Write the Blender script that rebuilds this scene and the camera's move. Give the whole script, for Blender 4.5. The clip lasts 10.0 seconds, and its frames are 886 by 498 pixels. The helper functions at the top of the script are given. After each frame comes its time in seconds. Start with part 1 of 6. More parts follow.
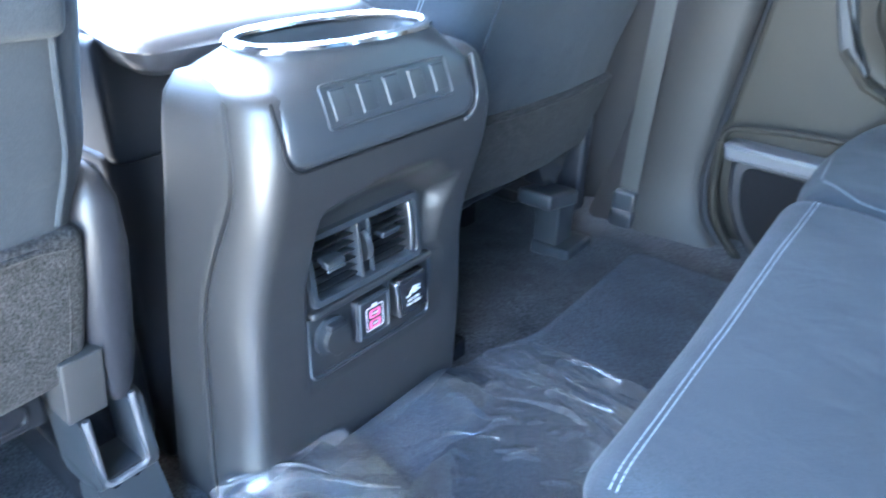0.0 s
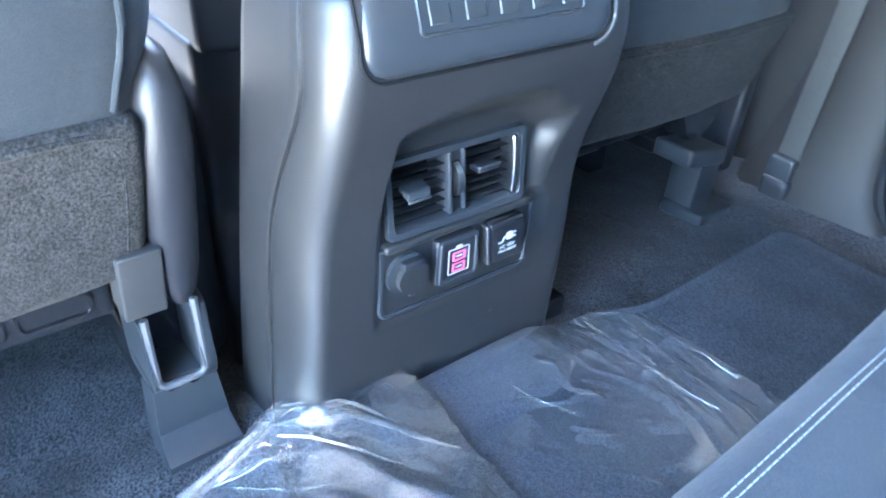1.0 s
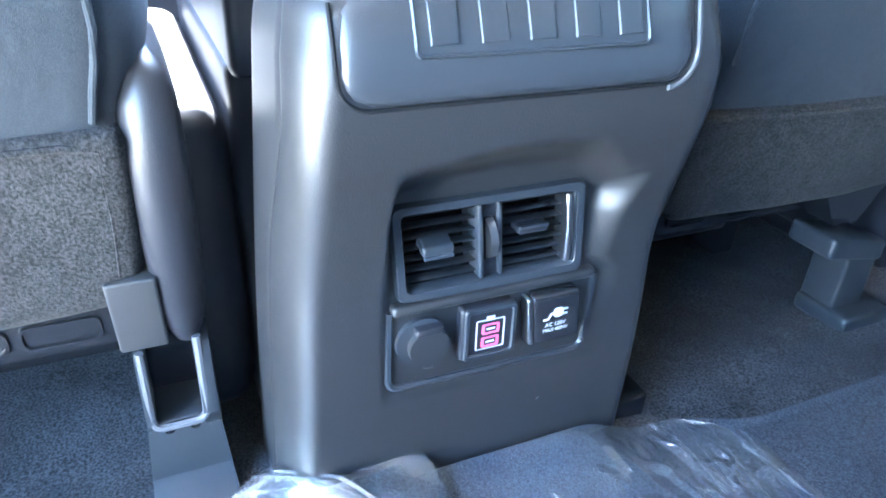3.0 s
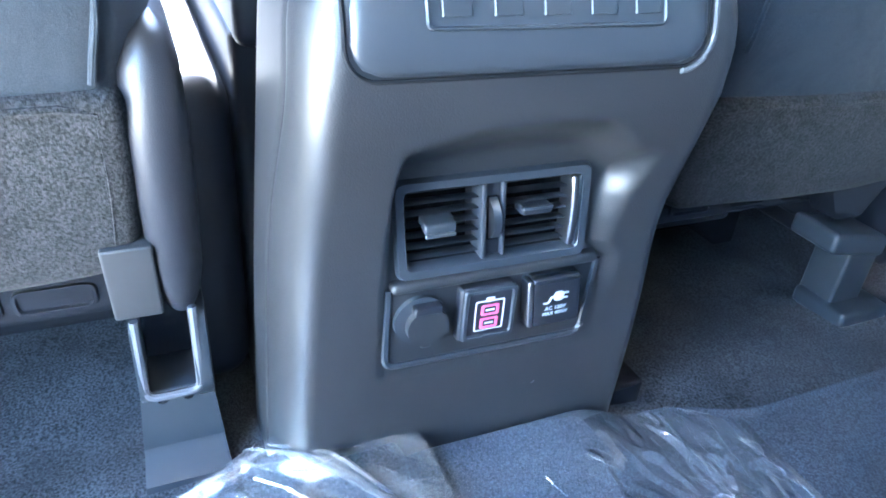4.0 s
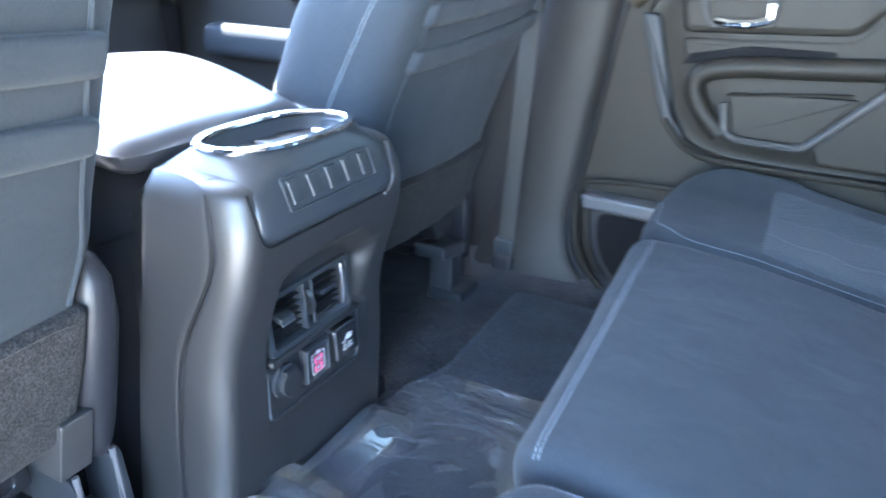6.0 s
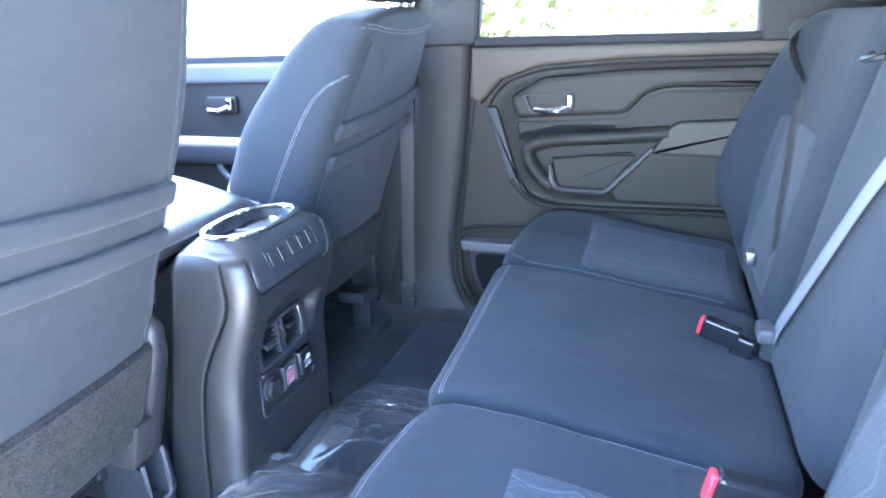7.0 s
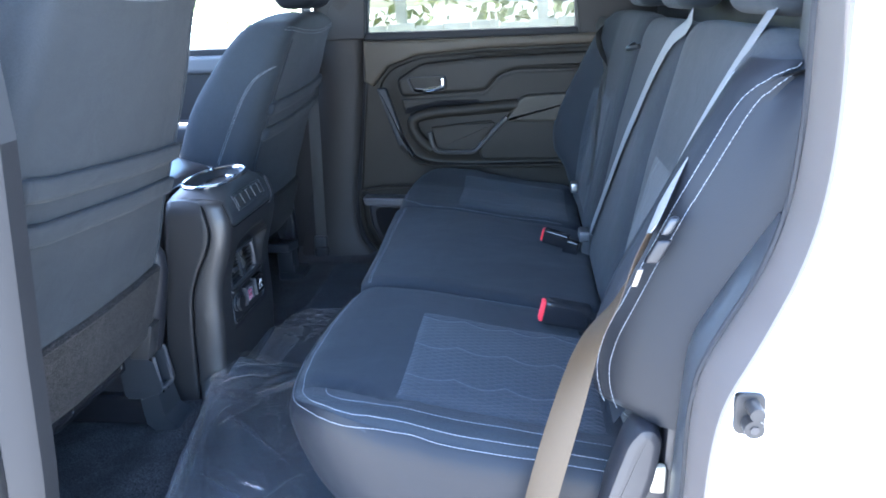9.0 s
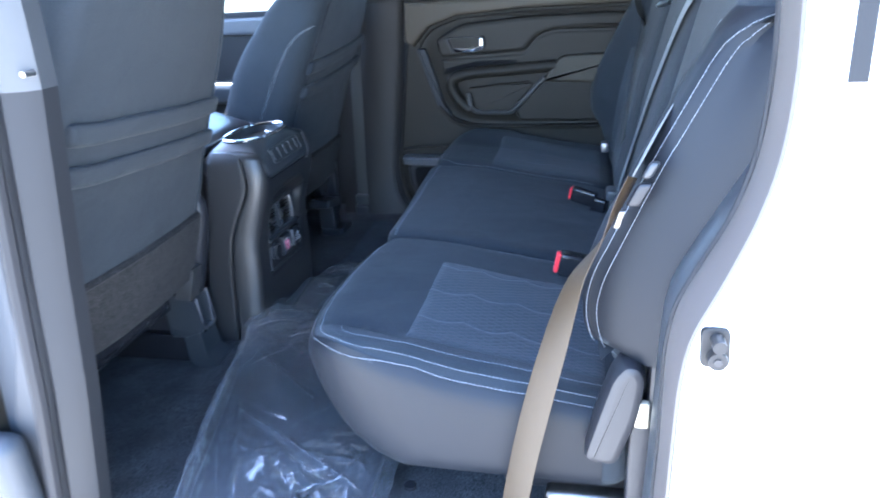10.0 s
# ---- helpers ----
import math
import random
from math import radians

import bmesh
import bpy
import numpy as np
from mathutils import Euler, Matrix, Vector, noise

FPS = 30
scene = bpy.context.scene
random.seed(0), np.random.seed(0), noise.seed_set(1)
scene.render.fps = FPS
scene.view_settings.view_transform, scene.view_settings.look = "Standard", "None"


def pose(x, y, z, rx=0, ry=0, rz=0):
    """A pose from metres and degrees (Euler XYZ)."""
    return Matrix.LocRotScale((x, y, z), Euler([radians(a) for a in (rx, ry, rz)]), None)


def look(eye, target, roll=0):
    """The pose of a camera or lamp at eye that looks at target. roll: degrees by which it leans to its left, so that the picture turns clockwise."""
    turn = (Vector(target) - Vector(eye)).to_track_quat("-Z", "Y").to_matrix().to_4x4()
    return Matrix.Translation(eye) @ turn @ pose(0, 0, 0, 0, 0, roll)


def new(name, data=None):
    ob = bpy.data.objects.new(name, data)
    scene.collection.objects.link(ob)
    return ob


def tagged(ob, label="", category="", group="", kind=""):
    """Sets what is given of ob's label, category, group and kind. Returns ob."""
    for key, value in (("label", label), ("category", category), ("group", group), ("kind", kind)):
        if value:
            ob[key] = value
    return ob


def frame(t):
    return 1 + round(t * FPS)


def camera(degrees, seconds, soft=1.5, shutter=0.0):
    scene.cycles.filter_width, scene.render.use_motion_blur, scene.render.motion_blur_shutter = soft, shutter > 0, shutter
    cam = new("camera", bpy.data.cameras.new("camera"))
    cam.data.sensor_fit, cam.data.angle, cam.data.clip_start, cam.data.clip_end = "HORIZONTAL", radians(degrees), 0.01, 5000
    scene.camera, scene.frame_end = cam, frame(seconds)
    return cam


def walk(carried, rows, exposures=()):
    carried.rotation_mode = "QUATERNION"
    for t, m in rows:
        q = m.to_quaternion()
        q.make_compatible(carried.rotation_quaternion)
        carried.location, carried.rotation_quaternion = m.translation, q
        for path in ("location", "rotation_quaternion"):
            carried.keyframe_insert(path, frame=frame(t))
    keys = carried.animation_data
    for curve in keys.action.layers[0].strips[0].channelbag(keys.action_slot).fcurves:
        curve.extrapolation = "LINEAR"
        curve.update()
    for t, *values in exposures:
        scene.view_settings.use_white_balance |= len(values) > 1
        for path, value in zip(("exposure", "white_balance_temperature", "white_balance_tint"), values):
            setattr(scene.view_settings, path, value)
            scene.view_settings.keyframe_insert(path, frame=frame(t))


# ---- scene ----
from mathutils.bvhtree import BVHTree

# ---- camera ----
cam = camera(65.7, 10.0, soft=1.8, shutter=0.4)
PATH = [
    (0, (-0.035, -0.5, 0.647), (-1.132, 0.89, -0.282), 1.2),
    (0.5, (-0.059, -0.446, 0.603), (-1.312, 0.742, -0.406), -0.8),
    (1, (-0.071, -0.407, 0.607), (-1.353, 0.655, -0.503), 3.6),
    (1.5, (-0.076, -0.36, 0.606), (-1.529, 0.494, -0.471), 3.3),
    (2, (-0.066, -0.32, 0.594), (-1.61, 0.478, -0.396), 1.3),
    (2.2, (-0.066, -0.301, 0.598), (-1.6, 0.49, -0.412), 1.7),
    (3.3, (-0.091, -0.257, 0.544), (-1.689, 0.45, -0.43), 2.7),
    (3.5, (-0.087, -0.257, 0.54), (-1.666, 0.454, -0.46), 3.3),
    (4, (-0.093, -0.261, 0.553), (-1.65, 0.464, -0.471), 4.8),
    (4.5, (-0.074, -0.3, 0.554), (-1.552, 0.559, -0.484), 5.9),
    (5, (-0.058, -0.4, 0.573), (-1.43, 0.686, -0.395), 5.8),
    (5.5, (-0.042, -0.517, 0.638), (-1.234, 0.837, -0.225), 3.6),
    (6, (0.0, -0.67, 0.726), (-0.826, 0.972, -0.062), 1.8),
    (6.2, (0.032, -0.758, 0.75), (-0.677, 0.944, -0.022), 0.1),
    (7.3, (0.191, -1.198, 0.886), (-0.337, 0.634, 0.283), -3.0),
    (7.5, (0.193, -1.252, 0.887), (-0.225, 0.585, 0.216), -3.2),
    (8, (0.206, -1.468, 0.883), (0.094, 0.418, 0.225), 1.5),
    (8.5, (0.227, -1.624, 0.884), (-0.002, 0.232, 0.175), -2.7),
    (9, (0.226, -1.644, 0.914), (-0.021, 0.221, 0.237), -2.7),
    (9.5, (0.235, -1.674, 0.912), (-0.045, 0.17, 0.19), -3.2),
    (9.8, (0.260, -1.684, 0.893), (-0.043, 0.149, 0.153), -2.4),
    (10, (0.319, -1.7, 0.896), (-0.094, 0.106, 0.142), -3.4),
]
EXPOSURES = [(0.0, 6.7, 5860, 4), (1.0, 6.88, 5820, 4), (1.5, 7.1, 5800, 4), (2.0, 7.06, 5780, 4), (3.5, 7.12, 5710, 4), (4.5, 7.12, 5680, 4), (5.0, 6.92, 5780, 4), (5.5, 6.55, 5900, 5), (6.2, 6.05, 5980, 7), (7.5, 6.0, 5380, 13), (8.0, 5.66, 5380, 10), (8.3, 5.25, 5390, 8), (9.0, 4.52, 5550, 9), (9.5, 4.5, 5530, 9), (10.0, 4.55, 5500, 9)]
walk(cam, [(t, look(eye, target, roll)) for t, eye, target, roll in PATH], EXPOSURES)

# ---- daylight ----
SUN = Vector((-0.31, 0.10, 0.945)).normalized()
world = bpy.data.worlds.new("sky")
world.use_nodes = True
scene.world = world
wn = world.node_tree.nodes
sky = wn.new("ShaderNodeTexSky")
sky.sky_type = "NISHITA"
sky.sun_disc = False
sky.sun_elevation = math.asin(SUN.z)
sky.sun_rotation = math.atan2(SUN.x, SUN.y)
wn["Background"].inputs["Strength"].default_value = 0.13
world.node_tree.links.new(sky.outputs[0], wn["Background"].inputs["Color"])
sun = new("sun", bpy.data.lights.new("sun", "SUN"))
sun.data.energy, sun.data.angle, sun.data.color = 4.0, radians(0.53), (1.0, 0.95, 0.88)
sun.matrix_world = look(SUN * 30, (0, 0, 0))


# ---- materials ----
def shade(name, base, rough=0.5, metal=0.0, vary=0.15, big=6.0, grain=0.0, grain_scale=400.0, bump=0.0, bump_scale=900.0, coat=0.0, sheen=0.0, spec=0.5, dent=0.0, dent_scale=16.0):
    """A surface: base colour with broad and fine variation, roughness that wanders, and fine relief."""
    m = bpy.data.materials.new(name)
    m.use_nodes = True
    n, l = m.node_tree.nodes, m.node_tree.links
    b = n["Principled BSDF"]
    b.inputs["Metallic"].default_value = metal
    b.inputs["Coat Weight"].default_value = coat
    b.inputs["Sheen Weight"].default_value = sheen
    b.inputs["Specular IOR Level"].default_value = spec
    tc = n.new("ShaderNodeTexCoord")
    na = n.new("ShaderNodeTexNoise")
    na.inputs["Scale"].default_value, na.inputs["Detail"].default_value = big, 5.0
    nb = n.new("ShaderNodeTexNoise")
    nb.inputs["Scale"].default_value, nb.inputs["Detail"].default_value = grain_scale, 3.0
    l.new(tc.outputs["Object"], na.inputs["Vector"])
    l.new(tc.outputs["Object"], nb.inputs["Vector"])
    ra = n.new("ShaderNodeMapRange")
    ra.inputs["From Min"].default_value, ra.inputs["From Max"].default_value = 0.3, 0.7
    ra.inputs["To Min"].default_value, ra.inputs["To Max"].default_value = 1 - vary, 1 + vary
    l.new(na.outputs["Fac"], ra.inputs["Value"])
    rb = n.new("ShaderNodeMapRange")
    rb.inputs["From Min"].default_value, rb.inputs["From Max"].default_value = 0.36, 0.64
    rb.inputs["To Min"].default_value, rb.inputs["To Max"].default_value = 1 - grain, 1 + grain
    l.new(nb.outputs["Fac"], rb.inputs["Value"])
    mu = n.new("ShaderNodeMath")
    mu.operation = "MULTIPLY"
    l.new(ra.outputs[0], mu.inputs[0])
    l.new(rb.outputs[0], mu.inputs[1])
    sc = n.new("ShaderNodeVectorMath")
    sc.operation = "SCALE"
    sc.inputs[0].default_value = base
    l.new(mu.outputs[0], sc.inputs["Scale"])
    l.new(sc.outputs[0], b.inputs["Base Color"])
    rr = n.new("ShaderNodeMapRange")
    rr.inputs["To Min"].default_value, rr.inputs["To Max"].default_value = max(0.02, rough - 0.08), min(1, rough + 0.08)
    l.new(na.outputs["Fac"], rr.inputs["Value"])
    l.new(rr.outputs[0], b.inputs["Roughness"])
    if bump:
        nc = n.new("ShaderNodeTexNoise")
        nc.inputs["Scale"].default_value, nc.inputs["Detail"].default_value = bump_scale, 2.0
        l.new(tc.outputs["Object"], nc.inputs["Vector"])
        bu = n.new("ShaderNodeBump")
        bu.inputs["Strength"].default_value, bu.inputs["Distance"].default_value = bump, 0.001
        l.new(nc.outputs["Fac"], bu.inputs["Height"])
        if dent:
            # soft dents and creases, wider apart than the weave
            nd = n.new("ShaderNodeTexNoise")
            nd.inputs["Scale"].default_value, nd.inputs["Detail"].default_value, nd.inputs["Distortion"].default_value = dent_scale, 3.0, 0.6
            l.new(tc.outputs["Object"], nd.inputs["Vector"])
            bd = n.new("ShaderNodeBump")
            bd.inputs["Strength"].default_value, bd.inputs["Distance"].default_value = dent, 0.006
            l.new(nd.outputs["Fac"], bd.inputs["Height"])
            l.new(bd.outputs[0], bu.inputs["Normal"])
        l.new(bu.outputs[0], b.inputs["Normal"])
    return m


plastic = shade("grained_plastic", (0.0158, 0.0154, 0.0160), 0.43, spec=0.58, vary=0.06, bump=0.22, bump_scale=700)
plastic_door = shade("door_plastic", (0.0190, 0.0162, 0.0125), 0.50, spec=0.22, vary=0.08, bump=0.25, bump_scale=1100)
plastic_dark = shade("dark_plastic", (0.014, 0.014, 0.017), 0.45, spec=0.4, vary=0.1, bump=0.2)
plastic_grey = shade("grey_plastic", (0.070, 0.070, 0.076), 0.40, vary=0.06, bump=0.15)
plastic_pillar = shade("pillar_plastic", (0.0175, 0.0155, 0.0148), 0.52, spec=0.28, vary=0.06, bump=0.2)
plastic_slat = shade("vent_slat", (0.022, 0.023, 0.026), 0.36, vary=0.1)
plastic_nearpillar = shade("near_pillar_plastic", (0.014, 0.0145, 0.0165), 0.58, spec=0.2, vary=0.06, bump=0.15)
# near-black that puts the shade of duct, gaps and pocket into the colour
shadow_black = shade("shadow_black", (0.004, 0.004, 0.005), 0.8, vary=0.1, spec=0.2)
plastic_gloss = shade("gloss_black", (0.012, 0.012, 0.014), 0.18, vary=0.1)
plastic_cover = shade("satin_plastic", (0.024, 0.0268, 0.031), 0.35, vary=0.04, bump=0.06, bump_scale=700)
chrome = shade("chrome", (0.78, 0.78, 0.80), 0.08, metal=1.0, vary=0.04)
satin = shade("satin_metal", (0.36, 0.36, 0.37), 0.32, metal=1.0, vary=0.05)
cream = shade("cream_plastic", (0.42, 0.37, 0.27), 0.5, vary=0.05)
zinc = shade("dark_zinc", (0.020, 0.019, 0.019), 0.45, spec=0.2, vary=0.2, big=40)
armrest_skin = shade("armrest_skin", (0.030, 0.030, 0.034), 0.32, vary=0.06, bump=0.15, bump_scale=700)
steel = shade("steel", (0.20, 0.19, 0.18), 0.4, metal=1.0, vary=0.2, big=40)
rubber = shade("rubber_seal", (0.011, 0.011, 0.013), 0.65, spec=0.3, vary=0.1, bump=0.1)
cloth = shade("seat_cloth", (0.0188, 0.0229, 0.0280), 0.80, vary=0.12, grain=0.25, grain_scale=900, bump=0.5, bump_scale=1500, sheen=0.06, spec=0.22, dent=0.5)
vinyl = shade("seat_vinyl", (0.0088, 0.0102, 0.0135), 0.50, spec=0.17, vary=0.06, bump=0.2, bump_scale=700)
carpet = shade("floor_carpet", (0.034, 0.035, 0.038), 0.95, spec=0.15, vary=0.35, big=14, grain=0.7, grain_scale=350, bump=1.0, bump_scale=500, sheen=0.03)
felt = shade("grey_felt", (0.0235, 0.0222, 0.0222), 0.95, spec=0.12, vary=0.25, big=60, grain=0.5, grain_scale=340, bump=1.0, bump_scale=420, sheen=0.03)
mat_cloth = shade("mat_carpet", (0.042, 0.048, 0.058), 0.92, spec=0.2, vary=0.2, big=10, grain=0.5, grain_scale=500, bump=0.9, bump_scale=600)
thread = shade("stitch_thread", (0.23, 0.25, 0.275), 0.7, vary=0.05)
webbing = shade("belt_webbing", (0.19, 0.19, 0.195), 0.55, vary=0.06, grain=0.15, grain_scale=700, bump=0.4, bump_scale=800)
webbing_tan = shade("belt_webbing_tan", (0.0275, 0.0155, 0.0046), 0.55, vary=0.06, grain=0.15, grain_scale=700, bump=0.4, bump_scale=800)
webbing_dark = shade("belt_webbing_dark", (0.036, 0.035, 0.032), 0.6, vary=0.06, grain=0.15, grain_scale=700)
red = shade("red_plastic", (0.75, 0.035, 0.05), 0.4, vary=0.05)
pink = shade("red_print", (0.70, 0.10, 0.22), 0.5, vary=0.05)
white_print = shade("white_print", (0.42, 0.42, 0.43), 0.5, vary=0.02)
paint = shade("white_paint", (0.80, 0.80, 0.80), 0.3, vary=0.02, coat=0.6)
headliner = shade("headliner", (0.30, 0.295, 0.29), 0.9, vary=0.06, bump=0.4, bump_scale=500)
asphalt = shade("concrete", (0.40, 0.375, 0.34), 0.9, vary=0.2, big=1.5, grain=0.3, grain_scale=60, bump=0.8, bump_scale=120)
leaf = shade("hedge_leaf", (0.36, 0.38, 0.17), 0.7, vary=0.4, big=3, grain=0.3, grain_scale=30)
timber = shade("fence_board", (0.62, 0.58, 0.48), 0.8, vary=0.2, big=4, grain=0.2, grain_scale=40)


def insert_cloth():
    """Lighter woven seat centre: fine lozenges, and scalloped quilting lines every hand's width."""
    m = shade("insert_cloth", (0.031, 0.0368, 0.0445), 0.85, vary=0.08, grain=0.2, grain_scale=800, sheen=0.10, spec=0.22)
    n, l = m.node_tree.nodes, m.node_tree.links
    b = n["Principled BSDF"]

    def calc(op, a, c=None, d=None):
        k = n.new("ShaderNodeMath")
        k.operation = op
        for slot, v in zip(k.inputs, (a, c, d)):
            if v is None:
                continue
            if isinstance(v, float):
                slot.default_value = v
            else:
                l.new(v, slot)
        return k.outputs[0]

    tc, sep = n.new("ShaderNodeTexCoord"), n.new("ShaderNodeSeparateXYZ")
    l.new(tc.outputs["Object"], sep.inputs[0])
    along = calc("ADD", sep.outputs["X"], sep.outputs["Z"])
    across = sep.outputs["Y"]
    # small lozenges, twice as long as wide
    a, c = calc("MULTIPLY", across, 235.0), calc("MULTIPLY", along, 125.0)
    scale = calc("ABSOLUTE", calc("MULTIPLY", calc("SINE", calc("ADD", a, c)), calc("SINE", calc("SUBTRACT", a, c))))
    scale = calc("POWER", scale, 0.5)
    # scalloped quilting lines, in a paler thread
    arc = calc("MULTIPLY", calc("ABSOLUTE", calc("SINE", calc("MULTIPLY", along, 42.0))), 0.016)
    quilt = calc("PINGPONG", calc("ADD", across, arc), 0.058)
    line = calc("SUBTRACT", 1.0, calc("MINIMUM", calc("MULTIPLY", quilt, 380.0), 1.0))
    quilt = calc("SMOOTH_MIN", calc("MULTIPLY", quilt, 200.0), 1.0, 0.4)
    height = calc("ADD", calc("MULTIPLY", scale, 0.55), quilt)
    cloth_tone = b.inputs["Base Color"].links[0].from_socket
    mix = n.new("ShaderNodeMix")
    mix.data_type = "RGBA"
    l.new(calc("MULTIPLY", line, 0.5), mix.inputs[0])
    l.new(cloth_tone, mix.inputs[6])
    mix.inputs[7].default_value = (0.11, 0.125, 0.14, 1)
    l.new(mix.outputs[2], b.inputs["Base Color"])
    bu = n.new("ShaderNodeBump")
    bu.inputs["Strength"].default_value, bu.inputs["Distance"].default_value = 0.85, 0.0026
    l.new(height, bu.inputs["Height"])
    l.new(bu.outputs[0], b.inputs["Normal"])
    return m


insert = insert_cloth()


def clear_film(name, relief, gloss, milk):
    """Thin polythene: see-through, glossy, with small creases."""
    m = bpy.data.materials.new(name)
    m.use_nodes = True
    n, l = m.node_tree.nodes, m.node_tree.links
    out = n["Material Output"]
    n.remove(n["Principled BSDF"])
    tr, gl, mx, fr, ma = (n.new("ShaderNode" + k) for k in ("BsdfTransparent", "BsdfGlossy", "MixShader", "Fresnel", "Math"))
    tr.inputs["Color"].default_value = (0.93, 0.94, 0.96, 1)
    gl.inputs["Roughness"].default_value = 0.10
    fr.inputs["IOR"].default_value = 1.5
    ma.operation, ma.use_clamp = "MULTIPLY", True
    ma.inputs[1].default_value = gloss
    tc, nz, bu = (n.new("ShaderNode" + k) for k in ("TexCoord", "TexNoise", "Bump"))
    nz.inputs["Scale"].default_value, nz.inputs["Detail"].default_value, nz.inputs["Distortion"].default_value = 22.0, 2.0, 0.8
    bu.inputs["Strength"].default_value, bu.inputs["Distance"].default_value = 0.5, relief
    l.new(tc.outputs["Object"], nz.inputs["Vector"])
    l.new(nz.outputs["Fac"], bu.inputs["Height"])
    l.new(bu.outputs[0], gl.inputs["Normal"])
    l.new(bu.outputs[0], fr.inputs["Normal"])
    l.new(fr.outputs[0], ma.inputs[0])
    l.new(ma.outputs[0], mx.inputs["Fac"])
    l.new(tr.outputs[0], mx.inputs[1])
    l.new(gl.outputs[0], mx.inputs[2])
    # polythene is a little milky
    df, mz = n.new("ShaderNodeBsdfDiffuse"), n.new("ShaderNodeMixShader")
    df.inputs["Color"].default_value = (0.75, 0.78, 0.82, 1)
    mz.inputs["Fac"].default_value = milk
    l.new(mx.outputs[0], mz.inputs[1])
    l.new(df.outputs[0], mz.inputs[2])
    l.new(mz.outputs[0], out.inputs["Surface"])
    return m


film_bag = clear_film("clear_bag", 0.0012, 2.3, 0.045)
# fold and crest film: milk and gloss raised to put highlights in
film_fold = clear_film("folded_film", 0.0004, 2.4, 0.10)
film_crest = clear_film("doubled_film", 0.0035, 7.0, 0.10)
film_pleat = clear_film("gathered_film", 0.0016, 1.8, 0.10)
film_sheet_clear = clear_film("clear_sheet", 0.0008, 0.45, 0.025)


def window_glass(name, tint):
    m = bpy.data.materials.new(name)
    m.use_nodes = True
    n, l = m.node_tree.nodes, m.node_tree.links
    out = n["Material Output"]
    n.remove(n["Principled BSDF"])
    tr, gl, mx, fr = (n.new("ShaderNode" + k) for k in ("BsdfTransparent", "BsdfGlossy", "MixShader", "Fresnel"))
    tr.inputs["Color"].default_value = (*tint, 1)
    gl.inputs["Roughness"].default_value = 0.02
    fr.inputs["IOR"].default_value = 1.3
    l.new(fr.outputs[0], mx.inputs["Fac"])
    l.new(tr.outputs[0], mx.inputs[1])
    l.new(gl.outputs[0], mx.inputs[2])
    l.new(mx.outputs[0], out.inputs["Surface"])
    return m


glass = window_glass("window_glass", (0.86, 0.90, 0.88))
glass_rear = window_glass("rear_side_glass", (0.33, 0.345, 0.32))
glass_dark = window_glass("privacy_glass", (0.16, 0.17, 0.17))


# ---- building blocks ----
def thing(name, place, label, category, group="", kind=""):
    """An Empty at the base of a thing, to hold its parts."""
    ob = new(name)
    ob.empty_display_size = 0.05
    ob.matrix_world = Matrix.Translation(place)
    return tagged(ob, label, category, group, kind)


def part(name, bm, material, parent=None, label="", sharp=40):
    """Links a bmesh in world coordinates as one mesh, under a thing or part if one is given."""
    bmesh.ops.recalc_face_normals(bm, faces=bm.faces)
    lim = radians(sharp)
    for f in bm.faces:
        f.smooth = True
    for e in bm.edges:
        if len(e.link_faces) == 2:
            e.smooth = e.calc_face_angle(0) < lim
    me = bpy.data.meshes.new(name)
    bm.to_mesh(me)
    bm.free()
    me.materials.append(material)
    ob = new(name, me)
    if parent is not None:
        ob.parent = parent
        base = parent.location if parent.type == "EMPTY" else Vector((0, 0, 0))
        ob.matrix_parent_inverse = Matrix.Translation(-base)
    if label:
        tagged(ob, label)
    return ob


def solo(name, bm, material, label, category, group="", kind="", sharp=40):
    return tagged(part(name, bm, material, None, "", sharp), label, category, group, kind)


def rbox(lo, hi, r, step=0.02, warp=None, bm=None):
    """A box from lo to hi with edges rounded by r, finely divided, bent by warp(Vector) -> Vector."""
    lo, hi = Vector(lo), Vector(hi)
    bm = bm or bmesh.new()
    size = hi - lo
    r = min(r, min(size) / 2 - 1e-5)

    def ticks(a, b):
        inner = max(1, int((b - a - 2 * r) / step))
        k = 4
        edge = [a + r * (1 - math.cos(math.pi / 2 * i / k)) for i in range(k)]
        mid = [a + r + (b - a - 2 * r) * i / inner for i in range(inner + 1)]
        return edge + mid + [a + b - v for v in reversed(edge)]

    ts = [ticks(lo[i], hi[i]) for i in range(3)]
    seen = {}

    def vert(i, j, k):
        key = (i, j, k)
        if key not in seen:
            p = Vector((ts[0][i], ts[1][j], ts[2][k]))
            q = Vector([min(max(p[c], lo[c] + r), hi[c] - r) for c in range(3)])
            d = p - q
            if d.length > 1e-9:
                d = d.normalized() * r
                p = q + d
            seen[key] = bm.verts.new(warp(p) if warp else p)
        return seen[key]

    n = [len(t) - 1 for t in ts]
    for a, b, c in ((0, 1, 2), (1, 2, 0), (2, 0, 1)):
        for side in (0, n[c]):
            for i in range(n[a]):
                for j in range(n[b]):
                    quad = []
                    for di, dj in ((0, 0), (1, 0), (1, 1), (0, 1)):
                        key = [0, 0, 0]
                        key[a], key[b], key[c] = i + di, j + dj, side
                        quad.append(vert(*key))
                    try:
                        bm.faces.new(quad)
                    except ValueError:
                        pass
    return bm


